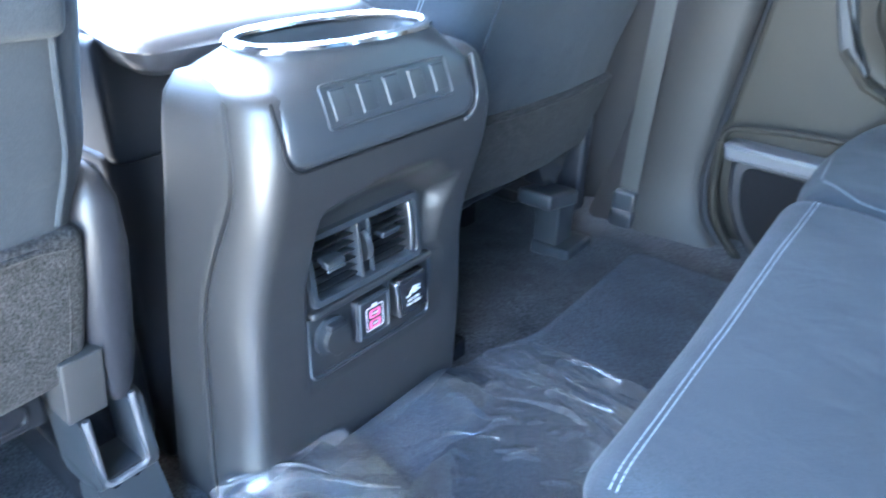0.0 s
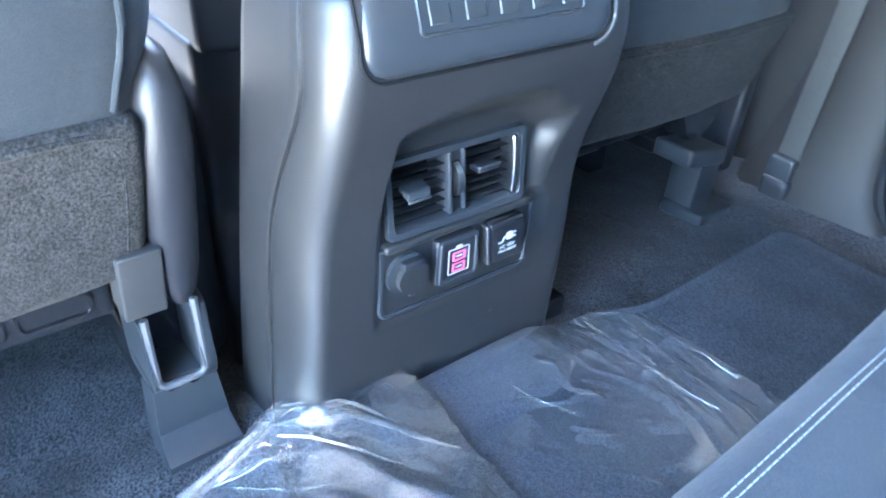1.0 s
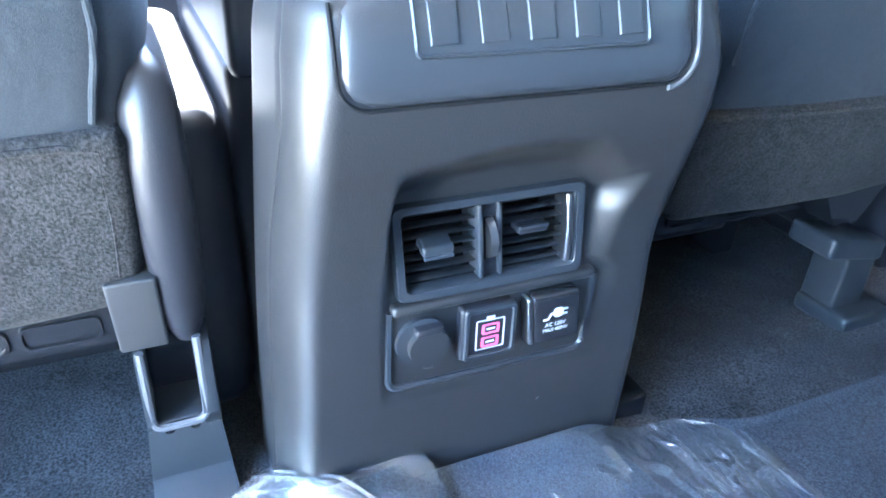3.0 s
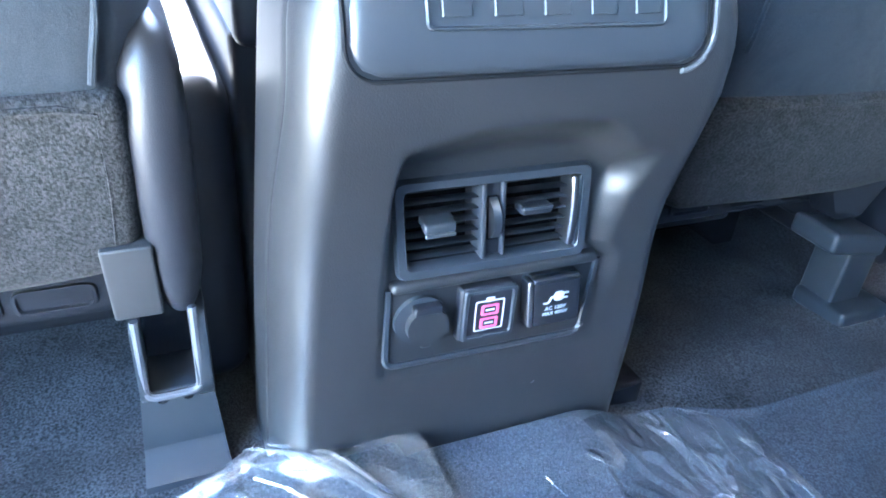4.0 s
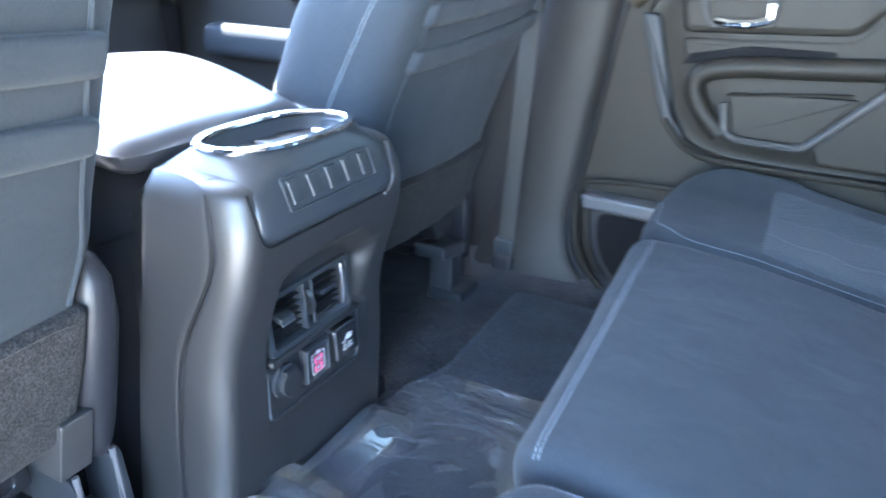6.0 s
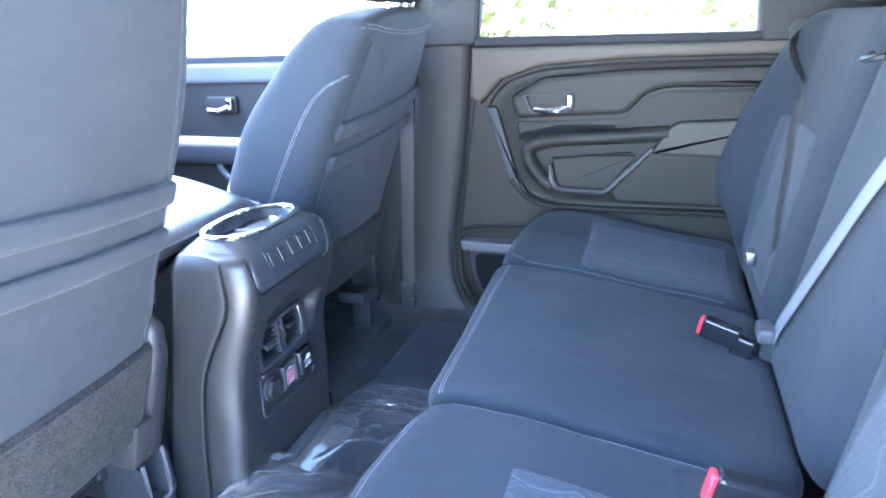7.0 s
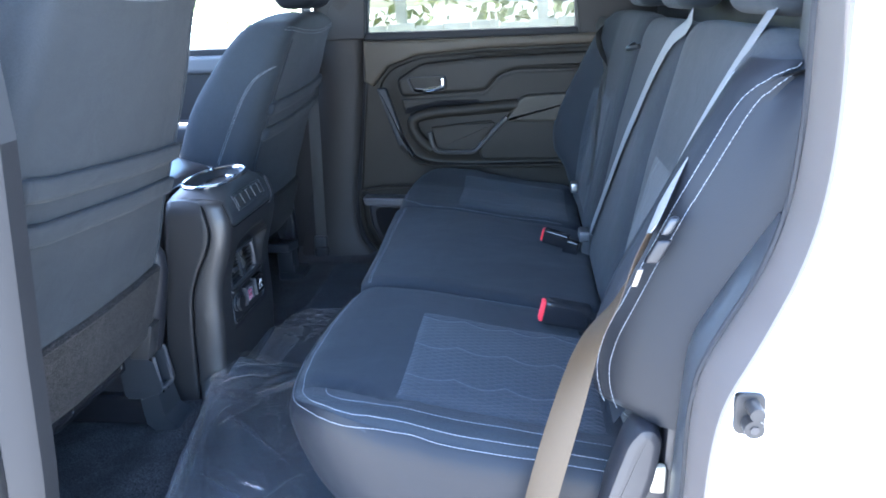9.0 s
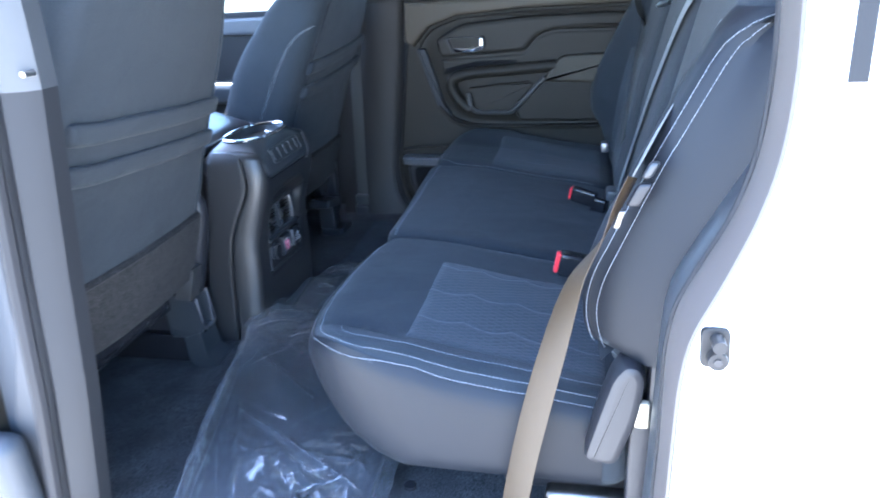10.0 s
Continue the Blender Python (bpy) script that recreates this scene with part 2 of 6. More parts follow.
def rounded(poly, r, k=5, closed=True):
    """A polygon with its corners rounded off by about r."""
    out = []
    n = len(poly)
    for i, p in enumerate(poly):
        p = Vector(p)
        if not closed and i in (0, n - 1):
            out.append(p)
            continue
        a, b = Vector(poly[i - 1]), Vector(poly[(i + 1) % n])
        da, db = a - p, b - p
        s = min(r, da.length * 0.45, db.length * 0.45)
        u, v = p + da.normalized() * s, p + db.normalized() * s
        for j in range(k + 1):
            t = j / k
            out.append(u * (1 - t) ** 2 + p * (2 * t * (1 - t)) + v * t * t)
    return out


def slab(poly, axis, at, depth, r=0.004, corner=0.0, bm=None):
    """A plate: a polygon in the plane across axis, from at over depth, with its front edge eased by r."""
    bm = bm or bmesh.new()
    pts = rounded(poly, corner) if corner else [Vector(p) for p in poly]

    def put(p, d):
        return Vector((d, p[0], p[1])) if axis == "x" else Vector((p[0], d, p[1])) if axis == "y" else Vector((p[0], p[1], d))

    area = sum(pts[i - 1].x * pts[i].y - pts[i].x * pts[i - 1].y for i in range(len(pts)))
    sign = 1 if area > 0 else -1

    def inset(d):
        out = []
        for i, p in enumerate(pts):
            e = (pts[(i + 1) % len(pts)] - pts[i - 1])
            nrm = Vector((-e.y, e.x)).normalized() * sign if e.length > 1e-9 else Vector((0, 0))
            out.append(p + nrm * d)
        return out

    way = 1 if depth > 0 else -1
    rings = [(0.0, at), (0.0, at + depth - way * r), (r * 0.3, at + depth - way * r * 0.3), (r, at + depth), (r * 1.2 + 0.0002, at + depth)] if r else [(0.0, at), (0.0, at + depth)]
    loops = [[bm.verts.new(put(p, d)) for p in inset(i)] for i, d in rings]
    m = len(pts)
    for a, b in zip(loops, loops[1:]):
        for i in range(m):
            bm.faces.new((a[i - 1], a[i], b[i], b[i - 1]))
    bm.faces.new(loops[0])
    bm.faces.new(loops[-1])
    return bm


def frame_slab(outer, inner, axis, at, depth, r=0.003, bm=None):
    """A ring-shaped plate between two loops of equal count."""
    bm = bm or bmesh.new()

    def put(p, d):
        return Vector((d, p[0], p[1])) if axis == "x" else Vector((p[0], d, p[1])) if axis == "y" else Vector((p[0], p[1], d))

    outer, inner = [Vector(p) for p in outer], [Vector(p) for p in inner]
    w = 1 if depth > 0 else -1
    rows = [(outer, at), (outer, at + depth - w * r), ([o.lerp(i, 0.18) for o, i in zip(outer, inner)], at + depth),
            ([o.lerp(i, 0.82) for o, i in zip(outer, inner)], at + depth), (inner, at + depth - w * r), (inner, at)]
    loops = [[bm.verts.new(put(p, d)) for p in pts] for pts, d in rows]
    m = len(outer)
    for a, b in zip(loops, loops[1:] + loops[:1]):
        for i in range(m):
            bm.faces.new((a[i - 1], a[i], b[i], b[i - 1]))
    return bm


def tube(pts, r, n=8, closed=False, bm=None, flat=1.0):
    """A round bar along a line of points."""
    bm = bm or bmesh.new()
    pts = [Vector(p) for p in pts]
    rings = []
    up = Vector((0.13, 0.21, 1)).normalized()
    for i, p in enumerate(pts):
        a = pts[i - 1] if (i or closed) else p
        b = pts[(i + 1) % len(pts)] if (i < len(pts) - 1 or closed) else p
        d = (b - a).normalized()
        s = d.cross(up).normalized()
        t = s.cross(d)
        rings.append([bm.verts.new(p + (s * math.cos(2 * math.pi * k / n) + t * math.sin(2 * math.pi * k / n) * flat) * r) for k in range(n)])
    pairs = list(zip(rings, rings[1:])) + ([(rings[-1], rings[0])] if closed else [])
    for a, b in pairs:
        for k in range(n):
            bm.faces.new((a[k - 1], a[k], b[k], b[k - 1]))
    if not closed:
        bm.faces.new(rings[0])
        bm.faces.new(rings[-1])
    return bm


def smooth_line(pts, n=8):
    """A Catmull-Rom line through points."""
    p = [Vector(v) for v in pts]
    p = [p[0] * 2 - p[1]] + p + [p[-1] * 2 - p[-2]]
    out = []
    for i in range(1, len(p) - 2):
        for j in range(n):
            t = j / n
            out.append(0.5 * ((2 * p[i]) + (p[i + 1] - p[i - 1]) * t + (2 * p[i - 1] - 5 * p[i] + 4 * p[i + 1] - p[i + 2]) * t * t + (3 * p[i] - p[i - 1] - 3 * p[i + 1] + p[i + 2]) * t ** 3))
    out.append(p[-2])
    return out


def strap(pts, across, width, thick=0.0016, bm=None):
    """A flat woven band along points; across: the way of its width at every point."""
    bm = bm or bmesh.new()
    pts = [Vector(p) for p in pts]
    rings = []
    for i, p in enumerate(pts):
        d = (pts[min(i + 1, len(pts) - 1)] - pts[max(i - 1, 0)]).normalized()
        a = Vector(across[i] if isinstance(across, list) else across)
        a = (a - d * a.dot(d)).normalized()
        nrm = d.cross(a).normalized()
        w, h = a * width / 2, nrm * thick / 2
        rings.append([bm.verts.new(p + v) for v in (-w - h * 0.4, -w * 0.94 - h, w * 0.94 - h, w - h * 0.4, w + h * 0.4, w * 0.94 + h, -w * 0.94 + h, -w + h * 0.4)])
    for a, b in zip(rings, rings[1:]):
        for k in range(8):
            bm.faces.new((a[k - 1], a[k], b[k], b[k - 1]))
    bm.faces.new(rings[0])
    bm.faces.new(rings[-1])
    return bm


def loft(rings, cap=True, closed=True, bm=None):
    bm = bm or bmesh.new()
    vs = [[bm.verts.new(p) for p in r] for r in rings]
    m = len(vs[0])
    for a, b in zip(vs, vs[1:]):
        for i in range(0 if closed else 1, m):
            bm.faces.new((a[i - 1], a[i], b[i], b[i - 1]))
    if cap:
        bm.faces.new(vs[0])
        bm.faces.new(vs[-1])
    return bm


def smooth(a, b, v):
    t = min(1.0, max(0.0, (v - a) / (b - a)))
    return t * t * (3 - 2 * t)


def lerp_table(table, v):
    for (a, fa), (b, fb) in zip(table, table[1:]):
        if v <= b:
            t = min(1.0, max(0.0, (v - a) / (b - a)))
            return fa + (fb - fa) * t
    return table[-1][1]


def bowl(table, v):
    """Like lerp_table, but eased so that the profile has no kinks."""
    e = 0.012
    return sum(lerp_table(table, v + d * e) for d in (-2, -1, 0, 1, 2)) / 5


def stitches(line, surface, way, length=0.0056, gap=0.0013, r=0.00042, lift=0.0006, bm=None):
    """A row of thread stitches along a line, laid on a surface (a BVHTree) by casting along way."""
    bm = bm or bmesh.new()
    pts = []
    way = Vector(way).normalized()
    for p in line:
        hit = surface.ray_cast(Vector(p) - way * 0.3, way)
        if hit[0] is not None:
            pts.append(hit[0] + hit[1] * lift * (1 if hit[1].dot(way) < 0 else -1))
    if len(pts) < 2:
        return bm
    runs, cur = [], [pts[0]]
    for q in pts[1:]:
        if (q - cur[-1]).length > 0.06:
            runs.append(cur)
            cur = [q]
        else:
            cur.append(q)
    runs.append(cur)
    for run in runs:
        at = [0.0]
        for a, b in zip(run, run[1:]):
            at.append(at[-1] + (b - a).length)

        def spot(d):
            for i in range(1, len(at)):
                if d <= at[i]:
                    return run[i - 1].lerp(run[i], (d - at[i - 1]) / max(1e-9, at[i] - at[i - 1]))
            return run[-1]
        d = 0.0
        while d + length < at[-1]:
            tube([spot(d), spot(d + length * 0.5), spot(d + length)], r, 4, bm=bm)
            d += length + gap
    return bm


def tree_of(ob):
    bm = bmesh.new()
    bm.from_mesh(ob.data)
    t = BVHTree.FromBMesh(bm)
    bm.free()
    return t


# ---- the shell of the cab ----
def door_place(x, z, y):
    """A spot of the far door as sketched on the plane y 0.82, carried out to depth y."""
    s = (y + 1.198) / 2.018
    return (0.191 + (x - 0.191) * s, 0.886 + (z - 0.886) * s)


def dp(pts, y):
    return [door_place(x, z, y) for x, z in pts]


# floor: one carpeted sheet with a low tunnel hump under the console
def floor_sheet():
    bm = bmesh.new()
    nx, ny = 90, 70
    grid = []
    for i in range(nx + 1):
        row = []
        for j in range(ny + 1):
            x, y = -2.0 + 2.6 * i / nx, -0.86 + 1.78 * j / ny
            z = -0.03 - 0.02 * smooth(-0.62, -0.75, x)
            z += 0.05 * smooth(0.80, 0.92, y) + 0.012 * smooth(0.30, 0.12, abs(y))
            z += 0.004 * noise.noise(Vector((x * 9, y * 9, 0.3)))
            row.append(bm.verts.new((x, y, z)))
        grid.append(row)
    for i in range(nx):
        for j in range(ny):
            bm.faces.new((grid[i][j], grid[i + 1][j], grid[i + 1][j + 1], grid[i][j + 1]))
    return bm


solo("floor", floor_sheet(), carpet, "dark charcoal carpet on the cab floor", "floor", kind="structure")
solo("floor_pan", rbox((-2.05, -0.95, -0.16), (0.72, 0.98, -0.06), 0.02, 0.3), paint, "white painted steel floor pan under the carpet", "floor", kind="structure")

# roof
solo("ceiling", rbox((-0.982, -0.80, 1.26), (0.72, 0.84, 1.33), 0.03, 0.1), headliner, "pale grey cloth headliner of the cab roof", "ceiling", kind="structure")

# rear wall with its tinted window
back = thing("wall_rear", (0.72, 0, 0), "dark trim panel behind the rear seat with a tinted window", "wall", kind="structure")
part("lower_panel", rbox((0.66, -0.90, -0.05), (0.72, 0.93, 0.90), 0.02, 0.1), plastic_dark, back)
part("window_frame", frame_slab(rounded([(-0.82, 0.88), (0.86, 0.88), (0.80, 1.30), (-0.76, 1.30)], 0.06), rounded([(-0.70, 0.93), (0.74, 0.93), (0.68, 1.22), (-0.64, 1.22)], 0.06), "x", 0.68, 0.03), plastic_dark, back)
pane = part("pane", slab([(-0.72, 0.92), (0.76, 0.92), (0.70, 1.24), (-0.66, 1.24)], "x", 0.695, 0.005, 0), glass_dark, back)
pane.visible_shadow = False

# dashboard and windscreen at the front end
dash = thing("dashboard", (-1.8, 0, 0), "dark plastic dashboard at the front of the cab", "dashboard", kind="structure")
part("dash_top", rbox((-2.0, -0.86, 0.60), (-1.55, 0.90, 0.86), 0.07, 0.06), plastic_dark, dash)
part("dash_lower", rbox((-2.0, -0.86, 0.05), (-1.68, 0.90, 0.60), 0.05, 0.06), plastic_dark, dash)
part("glovebox", rbox((-1.70, 0.25, 0.40), (-1.655, 0.80, 0.62), 0.02, 0.05), plastic, dash)
solo("wall_front", rbox((-2.10, -0.95, -0.10), (-2.02, 0.98, 0.86), 0.02, 0.2), plastic_dark, "dark bulkhead ahead of the dashboard", "wall", kind="structure")


# ---- far side: passenger doors and pillar ----
DOOR_Y = 0.875
door = thing("door_1", (0.0, DOOR_Y, 0.0), "closed rear passenger door with brown-grey plastic trim", "door", kind="structure")
front_edge = [(-0.333, 0.879), (-0.355, 0.636), (-0.404, 0.269)]
main = dp([(-0.338, 0.80)] + front_edge[1:3], DOOR_Y) + [(-0.430, 0.235), (-0.434, 0.13), (-0.418, 0.035), (-0.372, -0.022), (-0.30, -0.06), (0.62, -0.06), (0.62, 0.80)]
part("door_shell", slab(main, "y", 0.99, 0.99 * 0 - 0.99 + DOOR_Y + 0.012, 0.012), plastic_door, door)

# sill strip under the glass
part("belt_strip", slab(dp([(-0.338, 0.822), (0.60, 0.815), (0.60, 0.792), (-0.338, 0.797)], 0.885), "y", 0.96, -0.078, 0.005), rubber, door, "black rubber glass seal")
# upper pad: the smooth top roll of the door
up_low = [(-0.322, 0.640), (-0.262, 0.707), (-0.157, 0.742), (0.074, 0.757), (0.433, 0.760), (0.60, 0.758)]
part("top_roll", slab(dp([(-0.345, 0.795)] + [(-0.356, 0.66)] + up_low + [(0.60, 0.795)], 0.862), "y", 0.90, -0.048, 0.012), shade("door_roll", (0.055, 0.044, 0.030), 0.5, spec=0.3, vary=0.06, bump=0.2), door, "tan-grey padded top roll")

# the recessed panel behind handle and armrest, with the raised lower edge
rec = [(-0.306, 0.640), (-0.255, 0.700), (-0.155, 0.733), (0.074, 0.748), (0.433, 0.750), (0.52, 0.748), (0.52, 0.352), (0.345, 0.352), (0.0, 0.351), (-0.116, 0.356), (-0.187, 0.379), (-0.238, 0.430)]


def recess_panel():
    """The middle panel: a sheet with a step across it, dished at its edges."""
    bm = bmesh.new()
    poly = rounded(dp(rec, 0.87), 0.03, 4)
    c = Vector((0.08, 0.56))
    rings = []
    for s, y in ((1.0, 0.872), (0.985, 0.880), (0.95, 0.882), (0.90, 0.878), (0.80, 0.872), (0.55, 0.868), (0.25, 0.868), (0.01, 0.868)):
        rings.append([Vector((c.x + (p.x - c.x) * s, y, c.y + (p.y - c.y) * s)) for p in poly])
    return loft(rings, cap=False, bm=bm)


part("middle_panel", recess_panel(), plastic_door, door, "dished middle panel")
# upper pad inside the recess with the diagonal step
pad = [(-0.225, 0.600), (-0.240, 0.660), (-0.15, 0.712), (0.074, 0.730), (0.44, 0.735), (0.46, 0.680), (0.185, 0.682), (0.130, 0.668), (0.078, 0.612)]
part("upper_pad", slab(dp(pad, 0.862), "y", 0.895, -0.040, 0.014, 0.02), plastic_door, door)
low = [(-0.215, 0.545), (-0.226, 0.592), (0.076, 0.605), (0.128, 0.660), (0.18, 0.676), (0.50, 0.674), (0.50, 0.55), (0.19, 0.54), (0.04, 0.545), (-0.09, 0.55)]
part("lower_pad", slab(dp(low, 0.868), "y", 0.895, -0.030, 0.008, 0.015), plastic_door, door)

# pale strip along the front edge of the recess
part("edge_strip", slab(dp([(-0.313, 0.632), (-0.280, 0.632), (-0.222, 0.438), (-0.192, 0.388), (-0.205, 0.380), (-0.246, 0.424)], 0.855), "y", 0.885, -0.030, 0.005, 0.01), shade("strip_satin", (0.020, 0.022, 0.026), 0.5, spec=0.35, vary=0.05), door, "blue-grey satin strip")
part("lower_lip", tube([Vector((door_place(x, z, 0.85)[0], 0.852, door_place(x, z, 0.85)[1])) for x, z in [(-0.24, 0.424), (-0.193, 0.371), (-0.155, 0.354), (-0.116, 0.348), (0.0, 0.345), (0.2, 0.344), (0.5, 0.343)]], 0.007, 8), plastic_door, door)

# armrest: curved grip bar with the U-shaped lower frame, and the long pad behind it
grip = smooth_line([(-0.125, 0.405), (-0.165, 0.445), (-0.190, 0.490), (-0.175, 0.525), (-0.10, 0.541), (0.02, 0.548), (0.19, 0.560)], 6)


def grip_bar():
    rings = []
    n = len(grip)
    for i, p in enumerate(grip):
        a, b = grip[max(0, i - 1)], grip[min(n - 1, i + 1)]
        d = (b - a).normalized()
        nrm = Vector((-d.y, d.x))
        w = 0.021
        ring = []
        for k in range(10):
            t = 2 * math.pi * k / 10
            q = p + nrm * (w * math.cos(t))
            x, z = door_place(q.x, q.y, 0.84)
            ring.append(Vector((x, 0.852 - 0.024 * math.sin(t), z)))
        rings.append(ring)
    return loft(rings)


part("grip_bar", grip_bar(), plastic_door, door)
# black plate painted in for the shade under the pad
part("grip_shadow_gap", slab(dp([(-0.215, 0.540), (-0.205, 0.562), (-0.09, 0.585), (0.05, 0.585), (0.055, 0.572), (-0.08, 0.566)], 0.868), "y", 0.885, -0.022, 0.003), shadow_black, door, "black patch for the shade above the armrest")
arm = [(0.144, 0.504), (0.196, 0.580), (0.215, 0.592), (0.50, 0.604), (0.50, 0.496), (0.35, 0.498)]
part("armrest_pad", slab(dp(arm, 0.835), "y", 0.88, -0.050, 0.009, 0.012), shade("armrest_vinyl", (0.040, 0.034, 0.024), 0.5, spec=0.3, vary=0.06, bump=0.2), door, "padded brown-grey armrest")
part("armrest_base", slab(dp([(0.045, 0.400), (0.160, 0.530), (0.35, 0.530), (0.50, 0.530), (0.50, 0.362), (0.06, 0.366)], 0.845), "y", 0.88, -0.035, 0.008, 0.01), plastic_door, door)
u_line = smooth_line(dp([(-0.128, 0.470), (-0.117, 0.418), (-0.092, 0.400), (-0.03, 0.397), (0.022, 0.397), (0.045, 0.412), (0.095, 0.462), (0.150, 0.520)], 0.842), 6)
part("pull_trim", tube([Vector((p.x, 0.842, p.y)) for p in u_line], 0.0085, 8), shade("trim_satin", (0.038, 0.037, 0.037), 0.42, vary=0.06), door, "satin grey U-shaped trim")
part("pull_pocket", slab(dp([(-0.122, 0.492), (-0.100, 0.408), (0.030, 0.404), (0.112, 0.502)], 0.862), "y", 0.885, -0.029, 0.003, 0.012), plastic_door, door)
part("pocket_ridge", tube([Vector((door_place(x, z, 0.86)[0], 0.857, door_place(x, z, 0.86)[1])) for x, z in ((-0.122, 0.486), (-0.03, 0.497), (0.096, 0.508))], 0.004, 6), plastic_door, door)

# inner handle: dark scooped bezel, chrome lever
bez = dp([(-0.205, 0.668), (-0.060, 0.670), (-0.063, 0.618), (-0.182, 0.611)], 0.845)
bz = part("handle_bezel", frame_slab(rounded(bez, 0.016), rounded([Vector(p).lerp(Vector((door_place(-0.128, 0.642, 0.845))), 0.14) for p in bez], 0.014), "y", 0.87, -0.026, 0.003), plastic_dark, door)
part("bezel_cup", slab(bez, "y", 0.868, -0.012, 0.002, 0.012), plastic_gloss, bz)
part("lever", tube([Vector((door_place(x, z, 0.84)[0], y, door_place(x, z, 0.84)[1])) for x, z, y in ((-0.172, 0.624, 0.846), (-0.135, 0.621, 0.838), (-0.10, 0.624, 0.836), (-0.072, 0.632, 0.838))], 0.0085, 8), chrome, bz, "chrome door lever")
part("lever_end", rbox((door_place(-0.083, 0, 0.84)[0], 0.834, door_place(0, 0.626, 0.84)[1]), (door_place(-0.066, 0, 0.84)[0], 0.846, door_place(0, 0.664, 0.84)[1]), 0.005, 0.01), chrome, bz)

# map pocket low at the front of the door with its pale lip
part("map_pocket", slab([(-0.388, 0.196), (-0.20, 0.192), (-0.19, -0.02), (-0.29, -0.025), (-0.345, 0.03), (-0.378, 0.10)], "y", 0.88, -0.030, 0.010, 0.03), plastic_dark, door, "dark map pocket")
# black plate on the pocket's front, in place of a shaded hollow
part("pocket_mouth", slab([(-0.362, 0.182), (-0.22, 0.178), (-0.20, 0.0), (-0.28, 0.005), (-0.33, 0.05), (-0.356, 0.11)], "y", 0.852, -0.006, 0.002, 0.03), shadow_black, door, "black patch for the shade in the map pocket")
part("pocket_lip", slab([(-0.402, 0.224), (-0.19, 0.220), (-0.19, 0.190), (-0.395, 0.192)], "y", 0.88, -0.052, 0.006, 0.008), plastic_grey, door, "pale grey pocket lip")
part("pocket_brow", tube([Vector((x, 0.858, z)) for x, z in smooth_line([(-0.412, 0.20), (-0.408, 0.236), (-0.38, 0.250), (-0.30, 0.258), (-0.19, 0.262)], 5)], 0.006, 8), plastic_door, door)
part("pocket_frame", tube([Vector((x, 0.856, z)) for x, z in smooth_line([(-0.412, 0.22), (-0.412, 0.14), (-0.395, 0.065), (-0.345, -0.005), (-0.28, -0.045)], 5)], 0.009, 8), plastic_door, door)

# glass and frame of that door
win = thing("window_1", (0, 0.92, 0.81), "rear passenger side window, closed", "window", kind="structure")
part("window_frame", frame_slab(rounded(dp([(-0.345, 0.80), (0.60, 0.80), (0.56, 1.26), (-0.30, 1.26)], 0.91), 0.03), rounded(dp([(-0.330, 0.816), (0.382, 0.812), (0.36, 1.17), (-0.285, 1.17)], 0.91), 0.02), "y", 0.94, -0.04), plastic_dark, win)
g = part("pane", slab(dp([(-0.34, 0.80), (0.40, 0.80), (0.38, 1.19), (-0.30, 1.19)], 0.92), "y", 0.927, -0.004, 0), glass_rear, win)
g.visible_shadow = False

# centre pillar on the far side, with the belt
pil = thing("pillar_trim", (-0.5, 0.9, 0), "brown-grey plastic trim of the far centre pillar", "pillar", kind="structure")
rings = []
for z, xa, xb, y in ((-0.06, -0.70, -0.27, 0.835), (-0.025, -0.69, -0.35, 0.845), (0.03, -0.68, -0.408, 0.862), (0.09, -0.665, -0.428, 0.878), (0.16, -0.65, -0.432, 0.886), (0.40, -0.60, -0.405, 0.895), (0.62, -0.565, -0.375, 0.895), (0.85, -0.53, -0.355, 0.885), (1.05, -0.50, -0.335, 0.855), (1.26, -0.47, -0.31, 0.80)):
    w = xb - xa
    rings.append([Vector((xa, y + 0.06, z)), Vector((xa + 0.01, y + 0.012, z)), Vector((xa + 0.03, y, z)), Vector((xa + w * 0.5, y - 0.006, z)), Vector((xb - 0.04, y, z)), Vector((xb - 0.015, y + 0.008, z)), Vector((xb, y + 0.03, z)), Vector((xb, y + 0.08, z))])
part("trim_panel", loft(rings), plastic_pillar, pil)
part("door_seal", tube(smooth_line([(-0.28, 0.872, -0.055), (-0.36, 0.872, -0.022), (-0.416, 0.880, 0.035), (-0.436, 0.892, 0.10), (-0.438, 0.90, 0.17), (-0.398, 0.912, 0.42), (-0.372, 0.912, 0.64), (-0.352, 0.90, 0.90), (-0.325, 0.85, 1.2)], 6), 0.011, 8), rubber, pil, "black rubber door seal")
part("upper_cap", slab([(-0.555, 0.80), (-0.355, 0.80), (-0.33, 1.10), (-0.50, 1.10)], "y", 0.90, -0.028, 0.006, 0.01), plastic_pillar, pil)

belt = thing("front_seat_belt", (-0.62, 0.9, 0.0), "grey-brown seat belt hanging on the far centre pillar", "seat belt")
line = smooth_line([(-0.53, 0.835, 1.10), (-0.56, 0.862, 0.75), (-0.575, 0.868, 0.45), (-0.587, 0.868, 0.20), (-0.591, 0.865, 0.05)], 6)
part("webbing", strap(line, (1, -0.15, 0.1), 0.046), webbing_dark, belt)
part("anchor_clip", rbox((-0.618, 0.845, 0.015), (-0.566, 0.872, 0.062), 0.008, 0.012), plastic_cover, belt, "metal belt anchor")
part("anchor_cover", rbox((-0.621, 0.838, -0.040), (-0.560, 0.880, 0.022), 0.014, 0.01), plastic_dark, belt)

